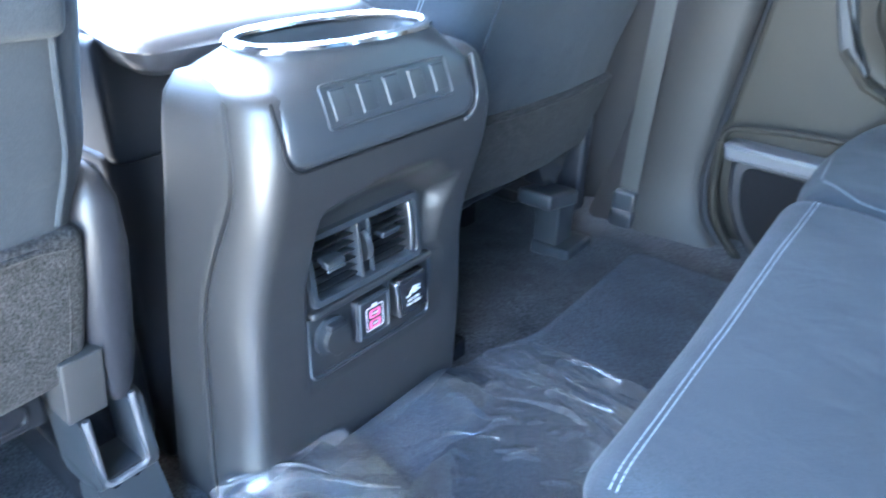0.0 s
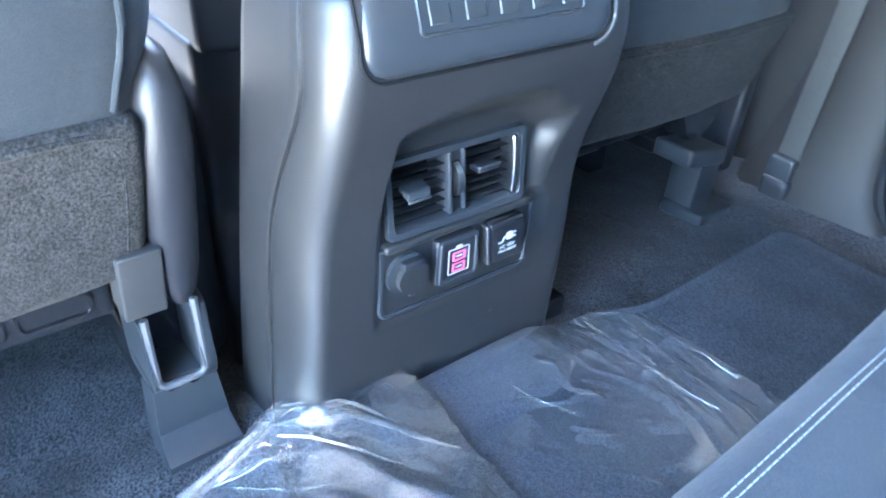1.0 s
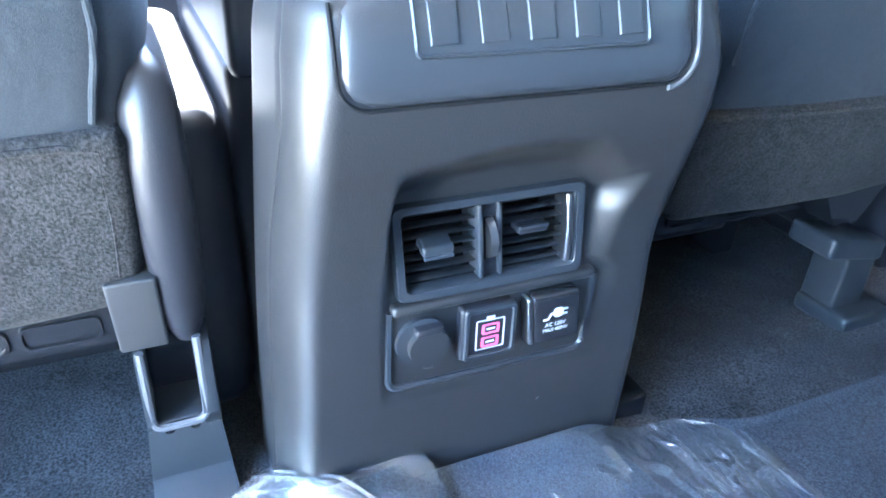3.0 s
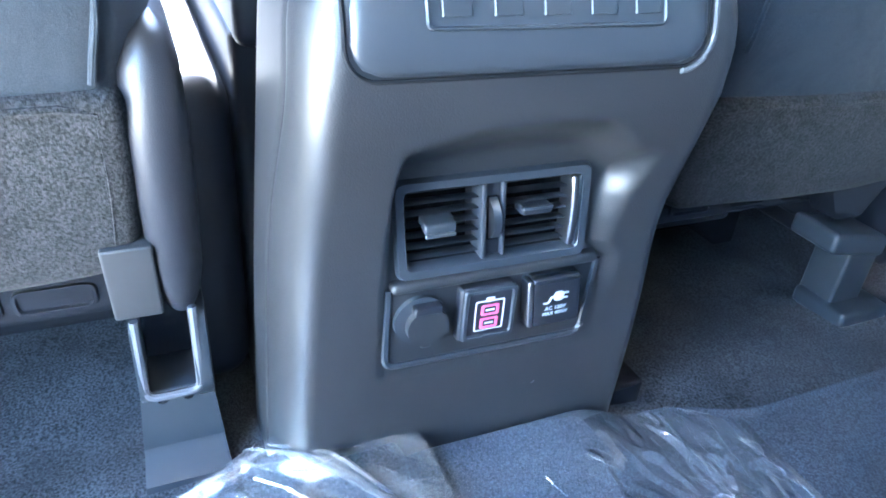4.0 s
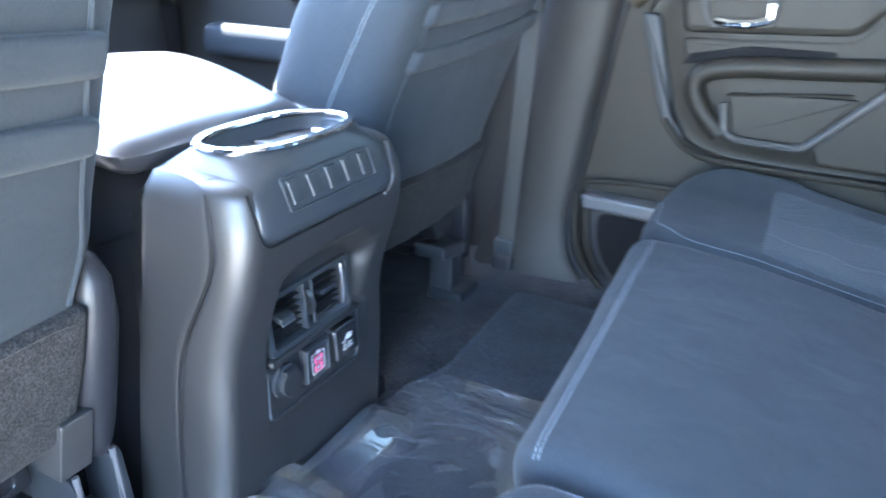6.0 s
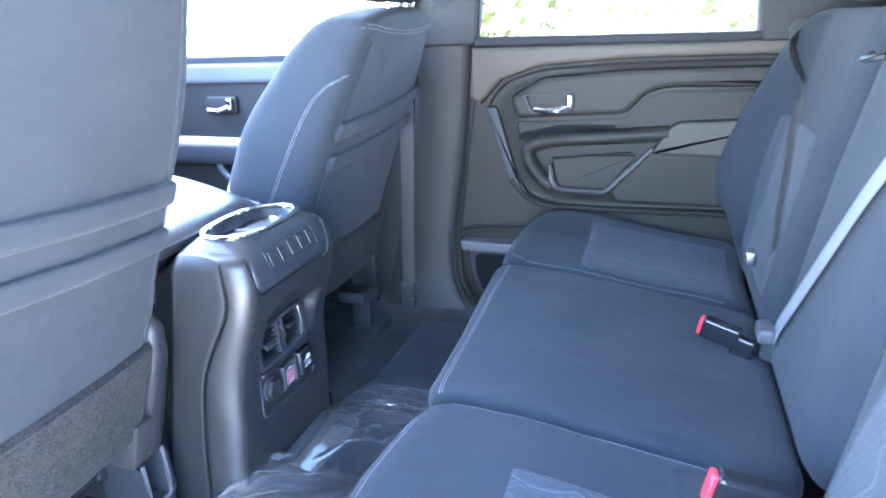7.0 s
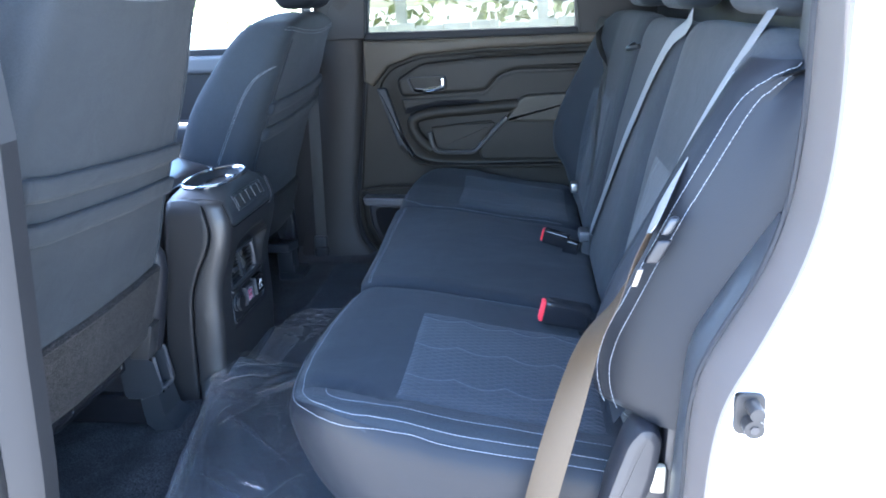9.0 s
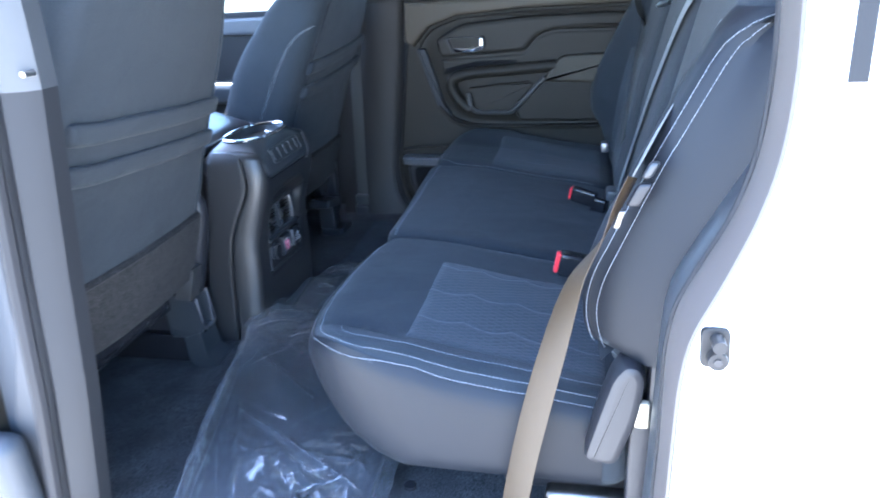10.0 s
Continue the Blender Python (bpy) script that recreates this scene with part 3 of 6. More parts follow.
# front passenger door seen between the seats
fd = thing("door_2", (-1.2, 0.90, 0), "closed front passenger door with grey trim", "door", kind="structure")
part("door_shell", slab([(-0.60, -0.05), (-0.55, 0.765), (-1.75, 0.765), (-1.75, -0.05)], "y", 0.99, -0.09, 0.012), plastic_pillar, fd)
part("top_roll", slab([(-0.56, 0.765), (-1.75, 0.765), (-1.75, 0.70), (-0.56, 0.70)], "y", 0.91, -0.03, 0.012), plastic_grey, fd)
part("armrest", rbox((-1.55, 0.82, 0.44), (-0.75, 0.91, 0.53), 0.03, 0.05), plastic_cover, fd)
part("map_pocket", rbox((-1.60, 0.80, -0.03), (-0.84, 0.905, 0.26), 0.02, 0.06), plastic_dark, fd)
part("pull_trim", tube(smooth_line([(-1.26, 0.86, 0.50), (-1.24, 0.86, 0.42), (-1.18, 0.86, 0.375), (-1.08, 0.86, 0.37)], 5), 0.012), plastic_grey, fd)
part("belt_strip", slab([(-0.56, 0.785), (-1.75, 0.785), (-1.75, 0.762), (-0.56, 0.762)], "y", 0.95, -0.06, 0.004), rubber, fd)
hb = part("handle_bezel", rbox((-1.29, 0.885, 0.60), (-1.17, 0.905, 0.66), 0.012, 0.02), plastic_pillar, fd)
part("lever", tube([(-1.275, 0.878, 0.615), (-1.23, 0.870, 0.612), (-1.19, 0.872, 0.625)], 0.008), chrome, hb, "chrome door lever")
part("lever_end", rbox((-1.20, 0.868, 0.615), (-1.18, 0.882, 0.652), 0.005, 0.01), chrome, hb)
w2 = thing("window_2", (-1.2, 0.93, 0.78), "front passenger side window, closed", "window", kind="structure")
part("window_frame", frame_slab(rounded([(-0.50, 0.77), (-1.80, 0.77), (-1.25, 1.30), (-0.45, 1.30)], 0.03), rounded([(-0.56, 0.785), (-1.72, 0.785), (-1.24, 1.23), (-0.50, 1.23)], 0.03), "y", 0.95, -0.04), plastic_dark, w2)
g = part("pane", slab([(-0.54, 0.77), (-1.76, 0.77), (-1.25, 1.25), (-0.48, 1.25)], "y", 0.93, -0.004, 0), glass, w2)
g.visible_shadow = False
solo("roof_rail_far", rbox((-0.998, 0.78, 1.22), (0.72, 0.93, 1.32), 0.03, 0.15), headliner, "pale trim along the far roof edge", "trim", kind="structure")
solo("quarter_trim_far", slab([(0.40, 0.78), (0.72, 0.78), (0.72, 1.30), (0.36, 1.30)], "y", 0.96, -0.085, 0.01), plastic_pillar, "brown-grey rear corner trim on the far side", "trim", kind="structure")

# ---- near side: the open doorway ----
edge_in = [(0.490, 1.26), (0.502, 0.88), (0.507, 0.79), (0.505, 0.73), (0.500, 0.68), (0.481, 0.613), (0.451, 0.552), (0.426, 0.498), (0.418, 0.435), (0.419, 0.30), (0.416, 0.19), (0.412, -0.06)]
edge_out = [(0.494, 1.28), (0.505, 0.89), (0.510, 0.80), (0.510, 0.746), (0.505, 0.688), (0.491, 0.630), (0.463, 0.554), (0.434, 0.488), (0.426, 0.424), (0.424, 0.324), (0.423, 0.24), (0.420, -0.09)]
jamb = rounded(edge_out, 0.03, 3, closed=False)
body = [Vector((p.x + 0.005, p.y)) for p in jamb] + [Vector((0.74, -0.09)), Vector((0.74, 0.60)), Vector((0.74, 0.78)), Vector((0.73, 1.28))]
quarter = thing("body_side", (0.5, -0.96, 0), "white painted rear door jamb of the truck", "body panel", kind="structure")
part("jamb_panel", slab(body, "y", -0.884, -0.081, 0.010), paint, quarter)
part("corner_strip", slab([(0.559, 0.774), (0.577, 0.774), (0.566, 1.28), (0.548, 1.28)], "y", -0.964, -0.004, 0.001), plastic_nearpillar, quarter, "blue-grey vertical body strip")
seal = thing("door_opening_seal", (0.45, -0.93, 0), "grey-brown rubber seal round the open rear doorway", "seal", kind="structure")


def seal_band():
    a, b = rounded(edge_in, 0.03, 3, closed=False), rounded(edge_out, 0.03, 3, closed=False)
    rings = []
    for p, q in zip(a, b):
        m = (p + q) / 2
        rings.append([Vector((p.x + 0.030, -0.866, p.y)), Vector((p.x + 0.002, -0.903, p.y)), Vector((p.x, -0.912, p.y)), Vector((p.x * 0.7 + m.x * 0.3, -0.928, p.y * 0.7 + m.y * 0.3)), Vector((m.x, -0.944, m.y)), Vector((m.x * 0.3 + q.x * 0.7, -0.960, m.y * 0.3 + q.y * 0.7)), Vector((q.x + 0.001, -0.970, q.y)), Vector((q.x + 0.005, -0.971, q.y)), Vector((q.x + 0.010, -0.90, q.y))])
    return loft(rings)


part("seal_strip", seal_band(), shade("seal_rubber", (0.056, 0.049, 0.046), 0.55, vary=0.08, bump=0.1), seal)
part("seal_lip", tube([Vector((p.x + 0.001, -0.902, p.y)) for p in rounded(edge_in, 0.03, 3, closed=False)], 0.0045, 8), rubber, seal)
solo("quarter_trim_near", slab([(0.404, -0.06), (0.410, 0.44), (0.440, 0.52), (0.505, 0.640), (0.530, 0.75), (0.520, 1.28), (0.70, 1.28), (0.70, 0.10)], "y", -0.80, -0.035, 0.01), plastic_dark, "dark plastic trim behind the rear seat side", "trim", kind="structure")


def jamb_trim():
    """Padded strip between the bolster and the seal; its upper end is cut off square."""
    inner = [(0.402, -0.06), (0.406, 0.161), (0.410, 0.264), (0.4145, 0.446), (0.419, 0.509), (0.454, 0.579), (0.486, 0.640), (0.505, 0.676)]
    outer = [(0.411, -0.06), (0.415, 0.185), (0.418, 0.30), (0.417, 0.435), (0.425, 0.498), (0.450, 0.552), (0.480, 0.613), (0.499, 0.672)]
    rings = []
    for p, q in zip(rounded(inner, 0.03, 4, closed=False), rounded(outer, 0.03, 4, closed=False)):
        rings.append([Vector((p.x + 0.02, -0.80, p.y)), Vector((p.x + 0.003, -0.858, p.y)), Vector((p.x, -0.870, p.y)), Vector((p.x * 0.6 + q.x * 0.4, -0.888, p.y * 0.6 + q.y * 0.4)), Vector((q.x, -0.901, q.y)), Vector((q.x + 0.006, -0.898, q.y)), Vector((q.x + 0.03, -0.84, q.y))])
    return loft(rings)


solo("lower_jamb_trim", jamb_trim(), plastic_cover, "blue-grey plastic trim along the rear jamb", "trim", kind="structure")

st = thing("door_striker", (0.468, -0.97, 0.44), "steel door striker bolted to the white jamb", "door striker")
part("plate", slab([(0.450, 0.450), (0.483, 0.450), (0.480, 0.502), (0.448, 0.502)], "y", -0.963, -0.007, 0.002, 0.010), zinc, st)
part("bolt_head", tube([(0.467, -0.968, 0.466), (0.467, -0.984, 0.466)], 0.011, 14), zinc, st)
part("bolt_socket", tube([(0.467, -0.983, 0.466), (0.467, -0.9855, 0.466)], 0.005, 6), plastic_dark, st)
part("pin", tube([(0.466, -0.968, 0.489), (0.466, -0.992, 0.489)], 0.008, 12), zinc, st)

# near centre pillar, seen at the edge of the doorway
np_ = thing("near_pillar_trim", (-0.5, -0.9, 0), "light grey plastic trim of the near centre pillar", "pillar", kind="structure")
r_edge = [(-0.385, 1.26), (-0.393, 0.95), (-0.396, 0.84), (-0.399, 0.777), (-0.441, 0.498), (-0.468, 0.298), (-0.505, 0.087), (-0.53, -0.06)]
l_edge = [(-0.410, 1.26), (-0.420, 0.95), (-0.435, 0.84), (-0.452, 0.777), (-0.490, 0.50), (-0.515, 0.30), (-0.550, 0.087), (-0.572, -0.06)]
rings = []
for (xa, za), (xb, zb) in zip(l_edge, r_edge):
    rings.append([Vector((xa, -0.87, za)), Vector((xa, -0.915, za)), Vector((xa + 0.01, -0.925, za)), Vector((xb - 0.012, -0.915, zb)), Vector((xb, -0.900, zb)), Vector((xb - 0.004, -0.865, zb))])
part("trim_lower", loft(rings[3:]), plastic_nearpillar, np_)
part("trim_upper", loft(rings[:4]), shade("pillar_upper", (0.032, 0.034, 0.038), 0.5, vary=0.05), np_)
part("pillar_seal", tube([Vector((x - 0.012, -0.935, z)) for x, z in l_edge], 0.012, 8), rubber, np_, "black rubber door seal")
part("trim_screw", tube([(-0.40, -0.905, 0.80), (-0.40, -0.925, 0.80)], 0.004, 10), satin, np_)
flange = [(-0.505, 0.777), (-0.532, 0.50), (-0.552, 0.405), (-0.604, 0.253), (-0.665, 0.0), (-0.68, -0.06)]
part("pillar_flange", slab([(x - 0.010, z) for x, z in l_edge[3:]] + list(reversed(flange)), "y", -0.86, -0.062, 0.006), shade("flange_grey", (0.030, 0.031, 0.035), 0.6, vary=0.15, bump=0.1), np_, "grey weather strip flange")
solo("pillar_guard", rbox((-0.80, -0.985, -0.08), (-0.575, -0.925, 0.235), 0.028, 0.03), shade("guard_grey", (0.026, 0.029, 0.034), 0.6, vary=0.1), "blue-grey plastic guard at the foot of the pillar", "trim", kind="structure")
# the panel's shade is put into its blue-grey base colour
solo("body_pillar", slab([(x - 0.055, z) for x, z in l_edge] + [(x - 0.20, z) for x, z in reversed(l_edge)], "y", -0.84, -0.072, 0.01), shade("pillar_outer_shaded", (0.045, 0.048, 0.055), 0.55, spec=0.3, vary=0.08, bump=0.1), "outer panel of the near centre pillar, blue-grey as in shade", "body panel", kind="structure")
solo("front_door_near", slab([(-0.66, -0.05), (-0.60, 0.50), (-0.54, 0.765), (-1.75, 0.765), (-1.75, -0.05)], "y", -0.96, 0.09, 0.012), plastic_door, "closed driver's door with dark trim", "door", kind="structure")
solo("roof_rail_near", rbox((-0.998, -0.92, 1.24), (0.72, -0.76, 1.34), 0.03, 0.15), headliner, "pale trim along the near roof edge", "trim", kind="structure")
solo("roof_skin", rbox((-1.07, -0.90, 1.34), (0.74, 0.93, 1.37), 0.012, 0.3), paint, "white painted roof of the truck", "roof", kind="structure")
solo("sill_plate", rbox((-0.62, -0.96, -0.10), (0.43, -0.855, -0.035), 0.015, 0.05), plastic_dark, "dark plastic door sill plate", "sill", kind="structure")
solo("bed_side", rbox((0.745, -0.972, -0.40), (2.4, -0.90, 0.772), 0.02, 0.2), paint, "white painted side of the cargo bed", "body panel", kind="structure")
solo("far_body_side", rbox((-1.9, 0.975, -0.45), (2.4, 1.0, 0.74), 0.01, 0.3), paint, "white painted far side of the truck", "body panel", kind="structure")

# ---- outside ----
bm = bmesh.new()
bmesh.ops.create_grid(bm, x_segments=8, y_segments=8, size=400)
for v in bm.verts:
    v.co.z = -0.75
solo("ground", bm, asphalt, "pale worn concrete yard round the truck", "ground", kind="structure")
fence = thing("fence", (0, 9, -0.75), "sunlit timber fence along the yard", "fence")
for i in range(46):
    x = -9 + i * 0.42
    part("board", rbox((x, 9.0, -0.75), (x + 0.405, 9.03, 0.60 + 0.02 * (i % 3)), 0.008, 0.4), timber, fence)
    if i % 5 == 2:
        part("post", rbox((x + 0.12, 9.03, -0.75), (x + 0.28, 9.16, 1.55), 0.01, 0.4), timber, fence)


def hedge_mass():
    bm = bmesh.new()
    rnd = random.Random(4)
    for i in range(6500):
        x, y, z = rnd.uniform(-11, 11), rnd.uniform(9.6, 11.2), rnd.uniform(-0.6, 4.0)
        z *= 0.75 + 0.35 * noise.noise(Vector((x * 0.6, 0, 2)))
        p = Vector((x, y, z))
        d = Vector((rnd.uniform(-1, 1), rnd.uniform(-1, 1), rnd.uniform(-1, 1))).normalized()
        e = d.orthogonal().normalized()
        f = d.cross(e)
        s = rnd.uniform(0.06, 0.15)
        bm.faces.new([bm.verts.new(p + e * s), bm.verts.new(p + f * s * 0.5 + d * 0.04), bm.verts.new(p - e * s), bm.verts.new(p - f * s * 0.5)])
    return bm


solo("hedge", hedge_mass(), leaf, "bright green leafy hedge behind the fence", "hedge", kind="stuff")


# ---- rear console between the front seats ----
FACE = [(-0.04, -0.548), (0.0, -0.545), (0.15, -0.531), (0.25, -0.526), (0.31, -0.512), (0.36, -0.492), (0.395, -0.483), (0.412, -0.4795), (0.430, -0.4785), (0.445, -0.4785), (0.465, -0.483), (0.482, -0.4905), (0.49, -0.495)]
SEAM = [(-0.04, -0.612), (0.0, -0.610), (0.165, -0.600), (0.26, -0.590), (0.31, -0.572), (0.36, -0.545), (0.409, -0.520), (0.44, -0.524), (0.48, -0.532), (0.50, -0.54)]
HALF = [(-0.04, 0.200), (0.0, 0.199), (0.20, 0.192), (0.32, 0.186), (0.41, 0.181), (0.45, 0.179), (0.475, 0.176), (0.49, 0.168)]
PANEL_X = -0.534
CORNER = 0.029
NARROW = [(0.0, 0.0), (0.10, 0.002), (0.20, 0.007), (0.30, 0.014), (0.40, 0.017), (0.50, 0.017)]


def half(z, s):
    """Half width of the console; the passenger's side is a little narrower above."""
    return bowl(HALF, z) - (bowl(NARROW, z) if s > 0 else 0.0)


console = thing("rear_console", (-0.6, 0, 0), "dark grey plastic rear console with air vents and sockets", "console")


def face_x(z, y):
    """Depth of the console's rear face, with the sunk field for vents and sockets."""
    f = bowl(FACE, z)
    if -0.096 < y + 0.09 * (z - 0.285) < 0.074 and 0.246 < z < 0.325:
        return -0.600
    side = 0.103 if y < 0 else lerp_table([(0.13, 0.103), (0.232, 0.103), (0.250, 0.0855), (0.30, 0.0865), (0.33, 0.093), (0.37, 0.112)], z)
    m = 1 - smooth(side - 0.002, side + (0.010 if y < 0 else 0.024), abs(y))
    m *= smooth(0.128, 0.140, z) * (1 - smooth(0.330, 0.376, z - 0.015 * (1 - (y / 0.11) ** 2) + 0.022 * smooth(0.05, 0.10, y)))
    return f + (PANEL_X - f) * m


def body_drop(y, z):
    """How far the rounded corner falls back behind the flat of the rear face."""
    h = half(z, y)
    c = max(0.0, (abs(y) - h + CORNER) / CORNER)
    if c <= 0:
        return 0.0
    t = math.acos(min(1.0, c))
    return (bowl(FACE, z) - bowl(SEAM, z)) * (1 - math.sin(t))


def console_body():
    zs = [-0.04 + 0.52 * i / 190 for i in range(191)]
    rings = []
    for z in zs:
        sx = bowl(SEAM, z)
        fx = bowl(FACE, z)
        ry = CORNER
        row = []
        lo, hi = ry - half(z, -1), half(z, 1) - ry
        for s in (-1, 1):
            arc, h = [], half(z, s)
            for k in range(13):
                t = math.pi / 2 * k / 12
                arc.append(Vector((sx + (fx - sx) * math.sin(t), s * (h - ry + ry * math.cos(t)), z)))
            arc = [Vector((sx + 0.0004, s * (h - 0.007), z)), Vector((sx + 0.0012, s * (h - 0.0012), z))] + [Vector((max(p.x, sx + 0.003), p.y, p.z)) for p in arc[:1]] + arc[1:]
            if s == -1:
                row += arc
                row += [Vector((face_x(z, lo + (hi - lo) * i / 180), lo + (hi - lo) * i / 180, z)) for i in range(1, 180)]
            else:
                row += list(reversed(arc))
        rings.append(row)
    # top cap, rolling inwards
    last = rings[-1]
    for dx, f, z in ((0.005, 0.990, 0.4870), (0.014, 0.972, 0.4925), (0.026, 0.95, 0.4955), (0.044, 0.93, 0.4968)):
        rings.append([Vector((max(p.x - dx, -0.64), p.y * f, z)) for p in last])
    for x, f, z in ((-0.600, 0.90, 0.4971), (-0.625, 0.82, 0.4930), (-0.650, 0.72, 0.470)):
        rings.append([Vector((x, p.y * f, z)) for p in last])
    return loft(rings, cap=False, closed=False)


part("shell", console_body(), plastic, console, "", 50)


def console_side(s):
    """The flank panel ahead of the seam: it turns inwards and its top edge falls away to the front."""
    cols = []
    for k in range(34):
        z0 = k / 33
        ring = []
        for u in [0.0, 0.02] + [i / 14 for i in range(1, 15)] + [1.06, 1.12, 1.18, 1.24, 1.30, 1.6, 2.4, 4.5]:
            # u runs from the seam (0) to the fold (1) and on towards the front
            def at(z):
                sx = bowl(SEAM, z) - 0.0042
                end = lerp_table([(0.0, -0.700), (0.10, -0.688), (0.28, -0.660), (0.45, -0.635), (0.52, -0.63)], z)
                return sx + (end - sx) * u, half(z, s)
            top = 0.497
            for _ in range(3):
                x, h = at(top * z0)
                top = lerp_table([(-1.4, 0.40), (-0.80, 0.395), (-0.765, 0.405), (-0.72, 0.430), (-0.68, 0.468), (-0.645, 0.490), (-0.62, 0.4965), (-0.595, 0.497)], x)
            z = -0.05 + (top + 0.05) * z0
            x, h = at(z)
            inn = 0.0075 if u == 0 else 0.0018 if u == 0.02 else 0.0006
            inn += 0.055 * smooth(0.92, 1.30, u) + 0.02 * smooth(1.3, 3.0, u)
            inn += 0.012 * smooth(0.965, 1.0, z0)
            ring.append(Vector((x, s * (h - inn), z)))
        cols.append(ring)
    cols.append([Vector((p.x, p.y * 0.93, p.z + 0.0005)) for p in cols[-1]])
    cols.append([Vector((p.x, p.y * 0.3, p.z)) for p in cols[-1]])
    return loft(cols, cap=False, closed=False)


part("side_panel", console_side(-1), plastic, console)
part("side_panel", console_side(1), plastic, console)

# cup holder unit that forms the top rear of the console
lid_c = Vector((-0.568, -0.008))


def lid_outline(hx, hy, n, m=72):
    out = []
    for k in range(m):
        t = 2 * math.pi * k / m
        c, s = math.cos(t), math.sin(t)
        x = hx * abs(c) ** (2 / n) * (1 if c >= 0 else -1)
        y = hy * abs(s) ** (2 / n) * (1 if s >= 0 else -1)
        out.append((x, y))
    return out


def lid_rings():
    rings = []
    spec = [(0.4255, 0.086, 0.112, 14.0, -0.011), (0.4275, 0.0905, 0.120, 18.0, -0.011), (0.432, 0.0925, 0.1275, 20.0, -0.011), (0.4385, 0.0930, 0.1320, 20.0, -0.011), (0.447, 0.0930, 0.1340, 20.0, -0.011), (0.465, 0.089, 0.1340, 16.0, -0.011), (0.482, 0.082, 0.1335, 16.0, -0.010), (0.4915, 0.076, 0.1320, 9.0, -0.008), (0.499, 0.072, 0.128, 5.5, -0.005), (0.507, 0.068, 0.124, 3.4, -0.002), (0.513, 0.064, 0.120, 2.8, 0.0), (0.517, 0.060, 0.118, 2.5, 0.0)]
    for z, hx, hy, n, off in spec:
        rings.append([Vector((lid_c.x + x - (body_drop(lid_c.y + off + y, z) if x > 0 else 0.0), lid_c.y + off + y, z)) for x, y in lid_outline(hx, hy, n)])
    for z, f in ((0.512, 0.93), (0.47, 0.88), (0.425, 0.82), (0.418, 0.70), (0.417, 0.30)):
        rings.append([Vector((lid_c.x + x * f, lid_c.y + y * f, z)) for x, y in lid_outline(0.060, 0.118, 2.5)])
    return rings


lid = part("cup_holder", loft(lid_rings(), cap=False), plastic_cover, console, "satin dark plastic cup holder unit", 50)
part("ring", tube([Vector((lid_c.x + x, lid_c.y + y, 0.519)) for x, y in lid_outline(0.0595, 0.117, 2.5)], 0.0062, 8, closed=True, flat=0.8), chrome, lid, "chrome cup holder ring")
part("cup_divider", rbox((lid_c.x - 0.045, lid_c.y - 0.006, 0.42), (lid_c.x + 0.045, lid_c.y + 0.010, 0.500), 0.005, 0.02), plastic_dark, lid)
part("cup_finger", rbox((lid_c.x - 0.012, lid_c.y + 0.075, 0.462), (lid_c.x + 0.012, lid_c.y + 0.105, 0.505), 0.005, 0.02), chrome, lid)


# black bar laid on the surface, drawing the shade of the joint
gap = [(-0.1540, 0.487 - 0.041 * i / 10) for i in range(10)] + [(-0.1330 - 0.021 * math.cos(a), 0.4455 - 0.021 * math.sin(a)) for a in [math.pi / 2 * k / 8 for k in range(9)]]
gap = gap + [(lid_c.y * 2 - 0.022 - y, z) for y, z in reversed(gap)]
part("lid_gap", tube([Vector((bowl(FACE, z) - body_drop(y, z) + 0.0008, y, z)) for y, z in gap], 0.0015, 6), shadow_black, lid, "black line for the shade in the lid gap")


# paler grey tube that paints the bevel's highlight along the right and lower edge
rim = [(0.1185, 0.488 - 0.0415 * i / 8) for i in range(8)] + [(0.0965 + 0.022 * math.cos(a), 0.4465 - 0.0245 * math.sin(a)) for a in [math.pi / 2 * k / 8 for k in range(9)]]
part("lid_edge_highlight", tube([Vector((bowl(FACE, z) - body_drop(y, z) + 0.0006, y, z)) for y, z in rim], 0.0030, 8), shade("edge_highlight_grey", (0.060, 0.062, 0.066), 0.32, vary=0.05), lid, "pale strip for the highlight on the cup holder's edge")


def lid_skin(z):
    """Depth of the cup holder's rear face at a height."""
    return lerp_table([(0.42, -0.476), (0.445, -0.475), (0.465, -0.479), (0.482, -0.486), (0.496, -0.494), (0.507, -0.50)], z)


# raised bars in a framed field on that face
f_lo, f_hi = 0.456, 0.4925
part("badge_frame", tube([Vector((lid_skin(z) + 0.0012, y, z)) for y, z in rounded([(-0.104, f_lo), (0.070, f_lo), (0.070, f_hi), (-0.104, f_hi)], 0.004)], 0.0014, 6, closed=True), plastic_cover, lid)
for k in range(5):
    # plain raised blocks
    y0 = -0.095 + 0.035 * k
    bmx = slab([(y0, 0.4625), (y0 + 0.020, 0.4625), (y0 + 0.020, 0.4875), (y0, 0.4875)], "x", -0.490, 0.0125, 0.0012)
    for v in bmx.verts:
        v.co.x += lid_skin(v.co.z) + 0.4795
    part("badge_bar", bmx, plastic_cover, lid)

# vents
def lean(p):
    """The vent unit leans a little to one side."""
    return Vector((p.x, p.y - 0.09 * (p.z - 0.285), p.z))


def leaning(bm):
    for v in bm.verts:
        v.co = lean(v.co)
    return bm


